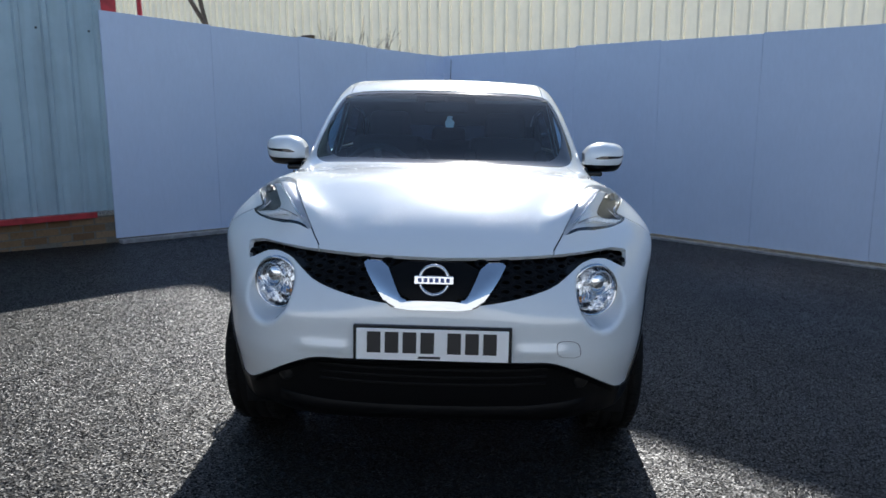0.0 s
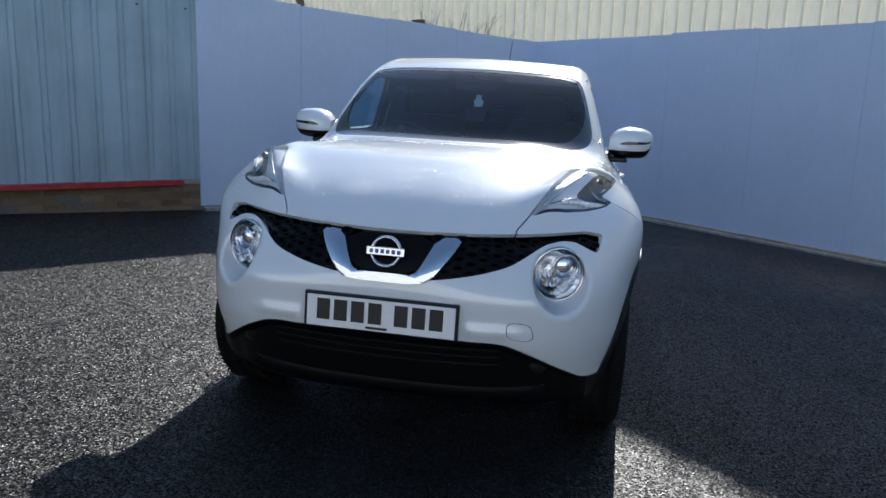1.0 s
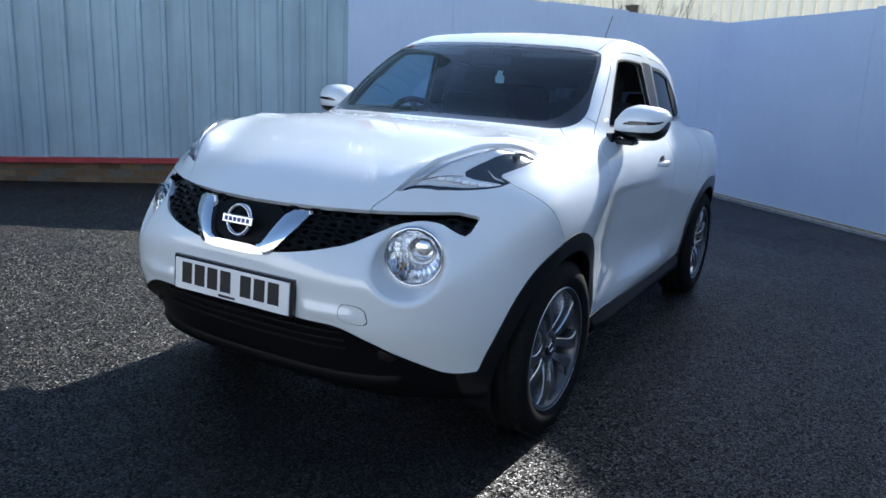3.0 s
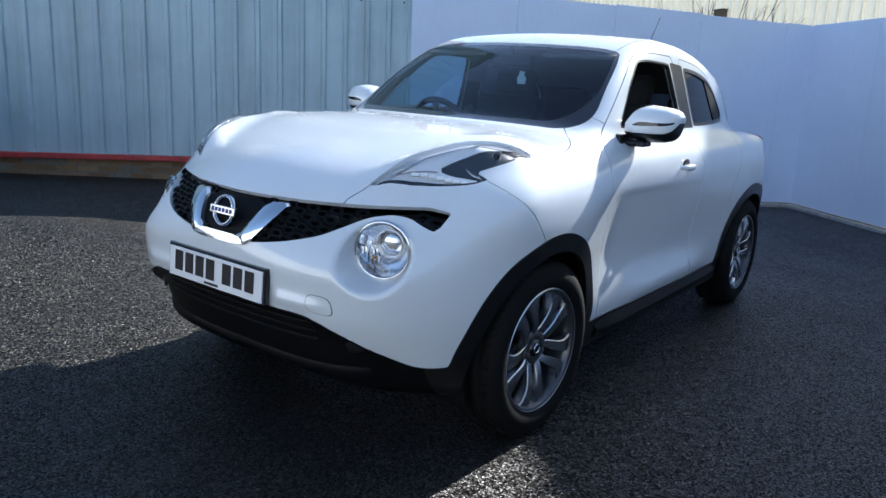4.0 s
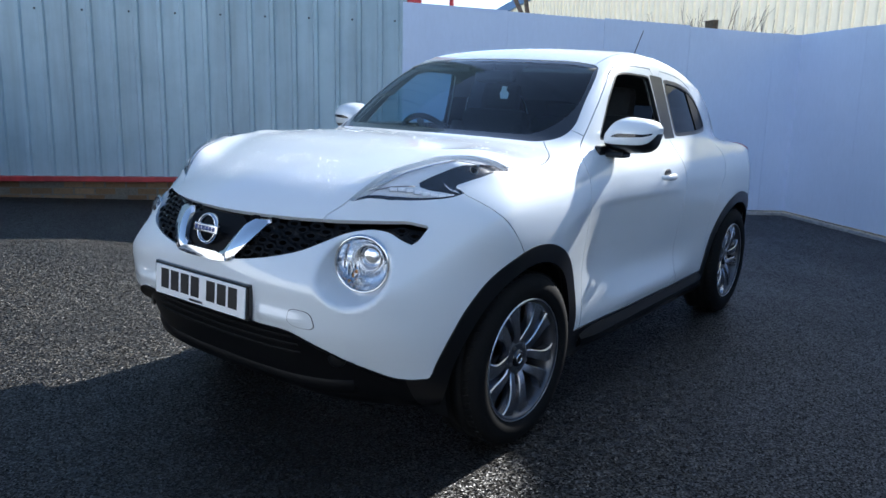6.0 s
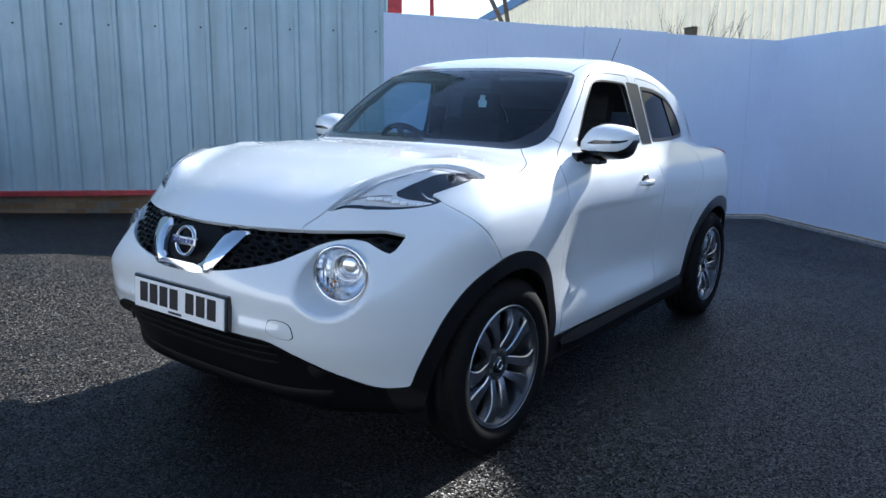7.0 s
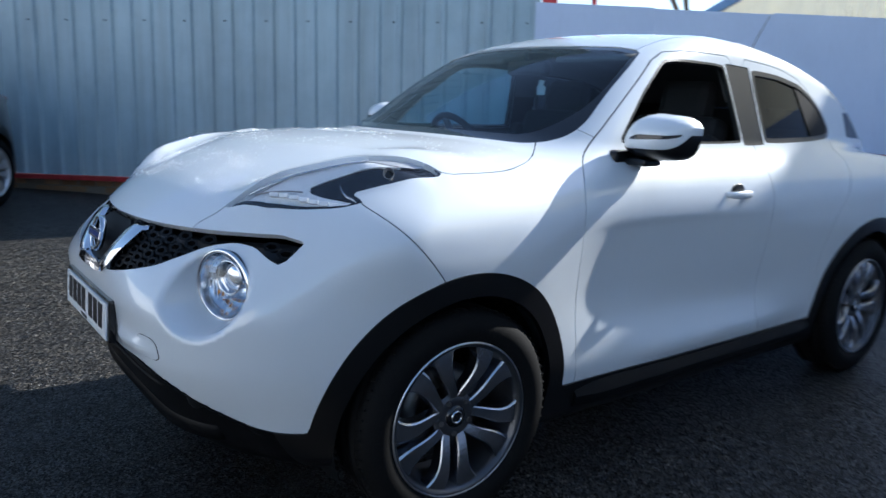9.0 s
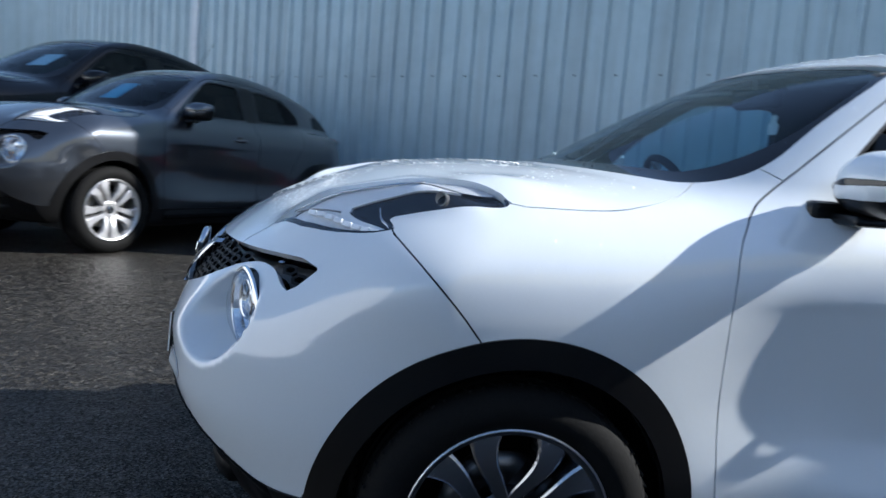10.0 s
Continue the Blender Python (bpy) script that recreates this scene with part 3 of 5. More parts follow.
def cut(mesh, val):
    """Splits a triangle skin along val = 0: (the negative side, the positive side)."""
    P, N, T = mesh
    pos = val > 0
    k = pos[T].sum(1)
    mixed_t = T[(k == 1) | (k == 2)]
    newP, newN, key = [P], [N], {}
    edges = np.sort(np.concatenate([mixed_t[:, [0, 1]], mixed_t[:, [1, 2]], mixed_t[:, [2, 0]]]), axis=1) if len(mixed_t) else np.zeros((0, 2), int)
    edges = np.unique(edges[pos[edges[:, 0]] != pos[edges[:, 1]]], axis=0) if len(edges) else edges
    if len(edges):
        va, vb = val[edges[:, 0]], val[edges[:, 1]]
        s = (va / (va - vb))[:, None]
        newP.append(P[edges[:, 0]] * (1 - s) + P[edges[:, 1]] * s)
        nn = N[edges[:, 0]] * (1 - s) + N[edges[:, 1]] * s
        newN.append(nn / np.maximum(np.linalg.norm(nn, axis=1, keepdims=True), 1e-9))
        key = {(a, b): len(P) + i for i, (a, b) in enumerate(edges.tolist())}
    out = {False: [T[k == 0]], True: [T[k == 3]]}
    extra = {False: [], True: []}
    for tri in mixed_t.tolist():
        side = [bool(pos[v]) for v in tri]
        lone = side.index(True) if sum(side) == 1 else side.index(False)
        a, b, c = tri[lone], tri[(lone + 1) % 3], tri[(lone + 2) % 3]
        ab, ac = key[(min(a, b), max(a, b))], key[(min(a, c), max(a, c))]
        extra[side[lone]].append((a, ab, ac))
        extra[not side[lone]] += [(ab, b, c), (ab, c, ac)]
    P2, N2 = np.concatenate(newP), np.concatenate(newN)
    result = []
    for s in (False, True):
        t = np.concatenate([*out[s], np.array(extra[s], int).reshape(-1, 3)])
        used, inv = np.unique(t, return_inverse=True)
        result.append((P2[used], N2[used], inv.reshape(-1, 3)))
    return result


def mirrored(mesh):
    P, N, T = mesh
    return P * (-1, 1, 1), N * (-1, 1, 1), T[:, ::-1]


def both(mesh):
    P, N, T = mesh
    Q, M, S = mirrored(mesh)
    return np.concatenate([P, Q]), np.concatenate([N, M]), np.concatenate([T, S + len(P)])


def panel(name, mesh, mat, parent, label="", rim=0.012, push=0.0):
    """A skin panel with turned-in edges."""
    P, N, T = mesh
    P = P + N * push
    faces, normals = [T], [N[T.ravel()]]
    if rim:
        e = np.concatenate([T[:, [0, 1]], T[:, [1, 2]], T[:, [2, 0]]])
        ekey = np.sort(e, axis=1)
        _, first, cnt = np.unique(ekey, axis=0, return_index=True, return_counts=True)
        b = e[first[cnt == 1]]
        b = b[~((np.abs(P[b[:, 0], 0]) < 1e-4) & (np.abs(P[b[:, 1], 0]) < 1e-4))]
        n0 = len(P)
        P = np.concatenate([P, P - N * rim])
        t1, t2 = np.stack([b[:, 1], b[:, 0], b[:, 0] + n0], 1), np.stack([b[:, 1], b[:, 0] + n0, b[:, 1] + n0], 1)
        for t in (t1, t2):
            fn = np.cross(P[t[:, 1]] - P[t[:, 0]], P[t[:, 2]] - P[t[:, 0]])
            fn /= np.maximum(np.linalg.norm(fn, axis=1, keepdims=True), 1e-12)
            faces.append(t)
            normals.append(np.repeat(fn, 3, axis=0))
    F, L = np.concatenate(faces), np.concatenate(normals)
    me = bpy.data.meshes.new(name)
    me.vertices.add(len(P))
    me.vertices.foreach_set("co", P.ravel())
    me.loops.add(len(F) * 3)
    me.loops.foreach_set("vertex_index", F.ravel())
    me.polygons.add(len(F))
    me.polygons.foreach_set("loop_start", np.arange(len(F)) * 3)
    me.polygons.foreach_set("loop_total", np.full(len(F), 3))
    me.polygons.foreach_set("use_smooth", np.ones(len(F), bool))
    me.update()
    me.normals_split_custom_set(L)
    me.materials.append(mat)
    ob = new(name, me)
    ob.parent = parent
    if mat in CLEAR:
        ob.visible_shadow = False
    if label:
        tagged(ob, label)
    return ob


def soft(pts, r):
    """Corners cut back by r, for nearly square openings."""
    out = []
    for i, p in enumerate(pts):
        p = np.array(p, float)
        for q in (np.array(pts[i - 1], float), np.array(pts[(i + 1) % len(pts)], float)):
            d = np.linalg.norm(q - p)
            out.append(tuple(p + (q - p) * min(0.3, r / d)))
    return out


WS = outline([(-0.72, 1.06), (-0.665, 1.16), (-0.60, 1.40), (-0.545, 1.485), (0.0, 1.497), (0.545, 1.485), (0.60, 1.40), (0.665, 1.16), (0.72, 1.06), (0.55, 1.0), (0, 0.98), (-0.55, 1.0)])
WIN_F = outline(soft([(1.565, 1.128), (1.62, 1.19), (1.74, 1.312), (1.895, 1.437), (2.0, 1.445), (2.286, 1.441), (2.335, 1.127)], 0.02), 1)
WIN_R = outline(soft([(2.500, 1.127), (2.470, 1.432), (2.70, 1.420), (2.91, 1.388), (3.05, 1.335), (3.15, 1.265), (3.215, 1.178), (3.15, 1.145), (2.90, 1.134)], 0.02), 1)
PILLAR_B = outline([(2.341, 1.120), (2.292, 1.446), (2.464, 1.438), (2.494, 1.122)], 0)
REAR_GLASS = outline([(-0.60, 1.11), (-0.54, 1.31), (0.54, 1.31), (0.60, 1.11)], 1)
LID = [(0.40, -0.2), (0.412, 0.185), (0.450, 0.251), (0.480, 0.300), (0.512, 0.360), (0.530, 0.420), (0.557, 0.50), (0.590, 0.62), (0.635, 0.70), (0.700, 0.755), (0.758, 0.785), (0.757, 0.93), (0.748, 1.04), (0.715, 1.14), (0.66, 1.22), (0.4, 1.5)]
BONNET = outline([*LID, *[(-u, v) for u, v in LID[::-1]]], 1)
HEADLAMP = outline([(0.450, 0.251), (0.560, 0.311), (0.640, 0.390), (0.715, 0.475), (0.744, 0.530), (0.720, 0.524), (0.699, 0.515), (0.720, 0.561), (0.744, 0.627), (0.756, 0.70), (0.758, 0.785), (0.700, 0.755), (0.635, 0.70), (0.590, 0.62), (0.557, 0.50), (0.530, 0.420), (0.512, 0.360), (0.480, 0.300)], 1)
LAMP_TRIM = outline([(0.40, 0.20), (0.470, 0.262), (0.520, 0.312), (0.556, 0.372), (0.580, 0.430), (0.612, 0.505), (0.648, 0.60), (0.69, 0.66), (0.74, 0.80), (0.60, 0.80), (0.50, 0.50)], 1)
HEAD_ARM = outline([(0.614, 0.417), (0.651, 0.448), (0.684, 0.482), (0.721, 0.513), (0.80, 0.54), (0.82, 0.95), (0.72, 0.86), (0.700, 0.73), (0.694, 0.653), (0.684, 0.606), (0.661, 0.540), (0.636, 0.479)], 1)
GRILLE = outline([(-0.1, 0.876), (0.40, 0.882), (0.718, 0.893), (0.704, 0.818), (0.668, 0.834), (0.625, 0.857), (0.573, 0.864), (0.515, 0.850), (0.465, 0.818), (0.41, 0.786), (0.31, 0.758), (0.20, 0.737), (0.125, 0.728), (-0.1, 0.724)], 1)
DOOR_F = outline([(1.335, 0.24), (1.300, 0.62), (1.285, 0.88), (1.300, 0.99), (1.365, 1.075), (1.47, 1.150), (1.66, 1.298), (1.885, 1.462), (2.05, 1.480), (2.375, 1.475), (2.415, 1.1), (2.415, 0.24)], 1)
DOOR_R = outline([(2.415, 0.24), (2.415, 1.1), (2.375, 1.475), (2.72, 1.453), (2.95, 1.40), (3.12, 1.28), (3.19, 1.16), (3.08, 0.98), (2.93, 0.80), (2.87, 0.60), (2.86, 0.24)], 1)
WING = outline([(0.50, 1.2), (0.51, 0.985), (0.585, 0.91), (0.66, 0.83), (0.72, 0.755), (0.90, 0.5), (1.4, 0.2), (2.0, 0.3), (1.6, 1.2)], 1)


def build_body(root, paint, plate=True):
    half = net((-0.03, -0.10, 0.14), (0.98, 4.24, 1.60), 0.0145)
    half = cut(half, half[0][:, 0] * -1 + 0.0)[0]
    half[0][np.abs(half[0][:, 0]) < 1e-6, 0] = 0.0
    wheel = lambda p: np.minimum(np.hypot(p[:, 1] - AXLE_F, p[:, 2] - HUB_Z), np.hypot(p[:, 1] - AXLE_R, p[:, 2] - HUB_Z))
    # wheel openings
    half = cut(half, np.where(half[0][:, 0] > 0.5, 0.380 - wheel(half[0]), -1.0))[0]
    # the inner shell, seen through the glass
    shell = cut(half, np.maximum(0.97 - half[0][:, 1], 0.30 - half[0][:, 2]))[0]
    bay = cut(half, np.maximum(half[0][:, 1] - 1.05, 0.25 - half[0][:, 2]))[0]
    bay = cut(bay, 0.22 - np.hypot(bay[0][:, 0] - LAMP[0], bay[0][:, 2] - LAMP[1]))[0]
    panel("bay_liner", both(bay), PLASTIC, root, "dark liner behind the front panels", 0, -0.10)
    # black lower cladding
    x, y, z = half[0].T
    low = np.minimum(np.where(x > 0.5, wheel(half[0]) - 0.448, 9), np.where(y < AXLE_F, z - bumper_low(x), np.where(y > AXLE_R + 0.2, z - 0.46, z - 0.335)))
    clad, half = cut(half, low)
    nose, clad = cut(clad, np.maximum(clad[0][:, 0] - 0.70, clad[0][:, 1] - 0.50))
    panel("lower_bumper_skin", both(nose), GRILLE_BLACK, root, "black lower bumper moulding", 0.02, 0.005)
    for m in (clad, mirrored(clad)):
        panel("cladding", m, PLASTIC, root, "satin black plastic arch and sill cladding", 0.02, 0.005)
    # glass
    P = half[0]
    ws, half = cut(half, np.where((P[:, 1] < 2.05) & (P[:, 2] > 1.06), smax(WS(P[:, 0], P[:, 2]), roof_gap(P), 0.24), 1.0))
    P = ws[0]
    rim_d = smax(WS(P[:, 0], P[:, 2]), roof_gap(P) * 0.6, 0.20)
    frit, ws = cut(ws, -rim_d - 0.014 - 0.026 * step(1.32, 1.12, P[:, 2]))
    panel("windscreen", both(ws), GLASS, root, "curved clear windscreen glass", 0, -0.004)
    panel("windscreen_seal", both(frit), GLOSS_BLACK, root, "black windscreen border", 0.01, -0.003)
    sides = []
    for nm, field, mat, lab in (("front_window", WIN_F, None, ""), ("rear_window", WIN_R, PRIVACY, "dark privacy glass"), ("pillar_trim", PILLAR_B, PLASTIC, "black pillar trim")):
        P = half[0]
        got, half = cut(half, np.where((P[:, 0] > 0.5) & (P[:, 2] > 1.08), field(P[:, 1], P[:, 2]), 1.0))
        if nm == "front_window":
            P = got[0]
            seal, got = cut(got, -WIN_F(P[:, 1], P[:, 2]) - 0.009)
            sides.append(("window_seal", seal, PLASTIC, "black rubber window seal", 0.02, 0.0))
            sides.append(("front_window_far", got, GLASS, "clear side glass", 0, -0.012))
        elif nm == "rear_window":
            P = got[0]
            seal, got = cut(got, -WIN_R(P[:, 1], P[:, 2]) - 0.020)
            sides.append(("window_seal", seal, PLASTIC, "black rubber window seal", 0.02, 0.0))
            got, quarter = cut(got, got[0][:, 1] - 2.97 + 0.463 * (got[0][:, 2] - 1.152))
            sides.append((nm, got, mat, lab, 0, -0.008))
            sides.append(("quarter_trim", quarter, GRILLE_BLACK, "black trim with the hidden rear handle", 0.01, -0.003))
        else:
            sides.append((nm, got, mat, lab, 0.01, -0.002))
    for nm, mesh, mat, lab, rim, push in sides:
        if nm == "front_window_far":
            panel("front_window", mirrored(mesh), mat, root, lab, rim, push)      # the +x window is wound down
        else:
            panel(nm, mesh, mat, root, lab, rim, push)
            panel(nm, mirrored(mesh), mat, root, lab, rim, push)
    P = half[0]
    rg, half = cut(half, np.where((P[:, 1] > 3.4) & (P[:, 2] > 1.1), REAR_GLASS(P[:, 0], P[:, 2]), 1.0))
    panel("rear_glass", both(rg), PRIVACY, root, "dark tailgate glass", 0.01, -0.004)
    # headlamps
    P = half[0]
    hl, half = cut(half, np.where((P[:, 2] > 0.90) & (P[:, 1] < 1.0), HEADLAMP(P[:, 0], P[:, 1]), 1.0))
    for m in (hl, mirrored(hl)):
        build_headlamp(m, root)
    # grille
    P = half[0]
    gr, half = cut(half, np.where((P[:, 1] < 0.55), GRILLE(P[:, 0], P[:, 2]), 1.0))
    build_grille(gr, root)
    # lamp sockets
    P = half[0]
    bowl, half = cut(half, np.where(P[:, 1] < 0.4, np.hypot((P[:, 0] - LAMP[0]) * LAMP_C + (P[:, 1] - LAMP_Y) * LAMP_S, P[:, 2] - LAMP[1]) - 0.093, 1.0))
    for s in (1, -1):
        build_round_lamp(root, s)
    # tail lamps
    P = half[0]
    tl, half = cut(half, np.where((P[:, 1] > 3.66) & (P[:, 0] > 0.60), outline([(3.70, 1.035), (3.74, 1.09), (4.05, 1.0), (4.2, 0.86), (4.05, 0.86), (3.92, 0.97)], 1)(P[:, 1], P[:, 2]), 1.0))
    for m in (tl, mirrored(tl)):
        panel("tail_lamp", m, RED_LENS, root, "dark red tail lamp lens", 0.01, 0.004)
    # painted panels, with open shut lines between them
    G = 0.0020

    def carve(mesh, field):
        ins, out = cut(mesh, field(mesh[0]))
        ins = cut(ins, field(ins[0]) + G)[0]
        out = cut(out, field(out[0]) - G)[1]
        return ins, out
    bon, half = carve(half, lambda p: np.where((p[:, 2] > 0.86) & (p[:, 1] < 1.40), np.maximum(BONNET(p[:, 0], p[:, 1]), np.where(p[:, 1] < 0.2, 0.872 - p[:, 2], -1.0)), 1.0))
    panel("bonnet", both(bon), paint, root, "domed white bonnet beaded with water" if paint is WHITE else "", 0.02)
    df, half = carve(half, lambda p: np.where(p[:, 0] > 0.42, DOOR_F(p[:, 1], p[:, 2]), 1.0))
    dr, half = carve(half, lambda p: np.where(p[:, 0] > 0.42, DOOR_R(p[:, 1], p[:, 2]), 1.0))
    for m, s in ((df, 1), (mirrored(df), -1)):
        d = panel("front_door", m, paint, root, "", 0.025)
        build_handle(d, s, paint)
        build_mirror(d, s, paint)
    for m in (dr, mirrored(dr)):
        panel("rear_door", m, paint, root, "", 0.025)
    roof, half = carve(half, lambda p: np.where((p[:, 2] > 1.40) & (p[:, 1] > 1.5), np.maximum(p[:, 0] - (0.535 - 0.02 * np.maximum(0, p[:, 1] - 2.4)), p[:, 1] - 3.60), 1.0))
    panel("roof", both(roof), paint, root, "", 0.012)
    hatch, half = carve(half, lambda p: np.where(p[:, 1] > 3.5, np.maximum(p[:, 0] - (0.62 + 0.1 * (p[:, 2] - 1.0)), 0.62 - p[:, 2]), 1.0))
    panel("tailgate", both(hatch), paint, root, "", 0.012)
    wingp, half = carve(half, lambda p: np.where((p[:, 1] < 1.75), WING(p[:, 1], p[:, 2]), 1.0))
    for m in (wingp, mirrored(wingp)):
        panel("front_wing", m, paint, root, "", 0.02)
    front, half = cut(half, np.where(half[0][:, 1] < 1.2, -1.0, 1.0) + 0 * half[0][:, 0])
    f = panel("front_bumper", both(front), paint, root, "", 0.02)
    build_bumper_details(f, root, plate)
    for m in (half, mirrored(half)):
        panel("body_side", m, paint, root, "", 0.02)
    # inner shell: pillars and roof lining as they show through the windows
    P = shell[0]
    shell = cut(shell, np.where((P[:, 2] > 1.06) & (P[:, 1] < 2.05), smax(WS(P[:, 0], P[:, 2]), roof_gap(P), 0.24), 1.0) * -1)[0]
    for field in (WIN_F, WIN_R):
        P = shell[0]
        shell = cut(shell, -np.where((P[:, 0] > 0.5) & (P[:, 2] > 1.08), field(P[:, 1], P[:, 2]) + 0.006, 1.0))[0]
    P = shell[0]
    shell = cut(shell, -np.where((P[:, 1] > 3.4) & (P[:, 2] > 1.1), REAR_GLASS(P[:, 0], P[:, 2]), 1.0))[0]
    lining, under = cut(shell, 1.30 - shell[0][:, 2])
    panel("roof_lining", both(lining), LINER, root, "pale grey roof lining", 0, -0.03)
    panel("inner_shell", both(under), TRIM, root, "dark inner trim", 0, -0.022)


def roof_gap(P):
    """Negative behind the bottom edge of the windscreen."""
    return 1.035 + 0.56 * P[:, 0]**2 - P[:, 1]


def build_headlamp(mesh, root):
    """Boomerang lamp: clear cover over a bright guide and a black arm."""
    lamp = empty("headlamp")
    lamp.parent = root
    P = mesh[0]
    v = HEAD_ARM(np.abs(P[:, 0]), P[:, 1])
    border = HEADLAMP(np.abs(P[:, 0]), P[:, 1]) + 0.007
    frame_m = cut(mesh, np.maximum(-border, -LAMP_TRIM(np.abs(P[:, 0]), P[:, 1])))[0]
    panel("lamp_frame", frame_m, LAMP_BLACK, lamp, "", 0.0, -0.003)
    arm, lead = cut(mesh, v)
    trim, lead = cut(lead, LAMP_TRIM(np.abs(lead[0][:, 0]), lead[0][:, 1]))
    panel("upper_trim", trim, LAMP_SILVER, lamp, "silver trim along the bonnet's edge", 0.0, -0.014)
    panel("bezel", arm, LAMP_BLACK, lamp, "gloss black lamp bezel", 0.0, -0.022)
    panel("light_guide", lead, DRL, lamp, "bright silver light guide", 0.012, -0.016)
    panel("tray", mesh, LAMP_BLACK, lamp, "", 0.03, -0.040)
    panel("cover", mesh, LENS, lamp, "clear polycarbonate cover", 0.0, 0.002)
    s = 1 if P[:, 0].mean() > 0 else -1
    # a bright hook curling back from the guide into the black arm, then the guide's blocks along its lower edge
    for name, mat, pts, r in (("hook", CHROME, ((0.663, 0.502), (0.678, 0.502), (0.692, 0.506), (0.707, 0.515), (0.736, 0.526)), 0.0045),
                              ("inner_reflector", REFLECTOR, ((0.700, 0.530), (0.700, 0.560), (0.712, 0.590)), 0.007),
                              ("guide_edge", STEEL, ((0.522, 0.318), (0.560, 0.352), (0.592, 0.388), (0.614, 0.415)), 0.0028),
                              ("upper_strip", CHROME, ((0.500, 0.310), (0.537, 0.350), (0.572, 0.415), (0.612, 0.50), (0.648, 0.60)), 0.0035)):
        bm = bmesh.new()
        rings = []
        for px, py in pts:
            pz = top_z(px, py) - (0.022 if name == "inner_reflector" else 0.010)
            rings.append([bm.verts.new((s * (px + r * math.cos(q) * 0.8), py - r * math.cos(q) * 0.6, pz + r * 0.8 * math.sin(q))) for q in [k * math.pi / 4 for k in range(8)]])
        for a, b in zip(rings, rings[1:]):
            for k in range(8):
                bm.faces.new((a[k], a[(k + 1) % 8], b[(k + 1) % 8], b[k]))
        bm.faces.new(rings[0])
        bm.faces.new(rings[-1][::-1])
        part(name, bm, mat, lamp, "bright chrome edge" if mat is CHROME else "silvered inner reflector" if mat is REFLECTOR else "", True)
    for i in range(8):
        px, py = 0.566 + 0.0195 * i, 0.356 + 0.0195 * i
        pz = top_z(px, py) - 0.017
        bm = bmesh.new()
        box(bm, (0.025, 0.020, 0.012), (0, 0, 0), 0.002)
        ob = part("led_block", bm, WHITE_LED, lamp)
        ob.matrix_basis = Matrix.Translation((s * px, py, pz)) @ Matrix.Rotation(s * radians(44), 4, 'Z') @ Matrix.Rotation(radians(-20), 4, 'X')
    bm = bmesh.new()
    pz = top_z(0.702, 0.64) - 0.022
    revolve(bm, [(-0.006, 0.017), (-0.008, 0.015), (0.012, 0.010), (0.016, 0.002)], 20, Matrix.Translation((s * 0.700, 0.635, pz)) @ Matrix.Rotation(radians(90 + s * 40), 4, 'Z'))
    part("indicator_bulb", bm, STEEL, lamp, "", True)


def top_z(x, y):
    """The height of the skin under a place on the bonnet or wing."""
    lo, hi = 0.6, 1.4
    for _ in range(30):
        mid = (lo + hi) / 2
        if float(skin(np.array([x]), np.array([y]), np.array([mid]))[0]) < 0:
            lo = mid
        else:
            hi = mid
    return lo


def build_grille(mesh, root):
    g = empty("grille")
    g.parent = root
    panel("backing", both(mesh), PLASTIC, g, "black grille backing", 0.0, -0.05)
    # honeycomb cells
    cell = bmesh.new()
    w, h = 0.054, 0.029
    hexa = [(-w / 2, 0), (-w / 4, h / 2), (w / 4, h / 2), (w / 2, 0), (w / 4, -h / 2), (-w / 4, -h / 2)]
    for ring in (1.0,):
        o = [(x * 1.0, z * 1.0) for x, z in hexa]
        i = [(x * 0.60, z * 0.52) for x, z in hexa]
        ov = [cell.verts.new((x, 0, z)) for x, z in o]
        iv = [cell.verts.new((x, 0.0, z)) for x, z in i]
        bv = [cell.verts.new((x * 0.6, 0.022, z * 0.6)) for x, z in i]
        for k in range(6):
            j = (k + 1) % 6
            cell.faces.new((ov[k], ov[j], iv[j], iv[k]))
            cell.faces.new((iv[k], iv[j], bv[j], bv[k]))
    me = bpy.data.meshes.new("grille_cell")
    bmesh.ops.recalc_face_normals(cell, faces=cell.faces)
    cell.to_mesh(me)
    cell.free()
    me.materials.append(GRILLE_BLACK)
    spots = [(c * w * 0.75, 0.715 + r * h + (h / 2 if c % 2 else 0)) for r in range(7) for c in range(-19, 20)]
    X, Z = np.array(spots).T
    ok = (GRILLE(np.abs(X), Z) < -0.004) & (Z < 0.866 + 0.008 * (np.abs(X) > 0.42)) & (np.abs(X) > 0.075 + 0.55 * (Z - 0.72))
    X, Z = X[ok], Z[ok]
    Y = front_ys(X, Z)
    slope = (front_ys(X + 0.01, Z) - front_ys(X - 0.01, Z)) / 0.02
    lean = (front_ys(X, Z + 0.01) - front_ys(X, Z - 0.01)) / 0.02
    for x, y, z, sl, le in zip(X, Y, Z, slope, lean):
        ob = new("grille_cell", me)
        ob.parent = g
        ob.matrix_basis = Matrix.Translation((x, y + 0.012, z)) @ Matrix.Rotation(math.atan(sl), 4, 'Z') @ Matrix.Rotation(-math.atan(le), 4, 'X')


def front_ys(x, z):
    """Where rays along +y meet the nose."""
    x, z = np.asarray(x, float), np.asarray(z, float)
    lo, hi = np.full(x.shape, -0.2), np.full(x.shape, 1.2)
    for _ in range(30):
        mid = (lo + hi) / 2
        out = skin(x, mid, z) > 0
        lo, hi = np.where(out, mid, lo), np.where(out, hi, mid)
    return lo


def front_y(x, z):
    return float(front_ys([x], [z])[0])


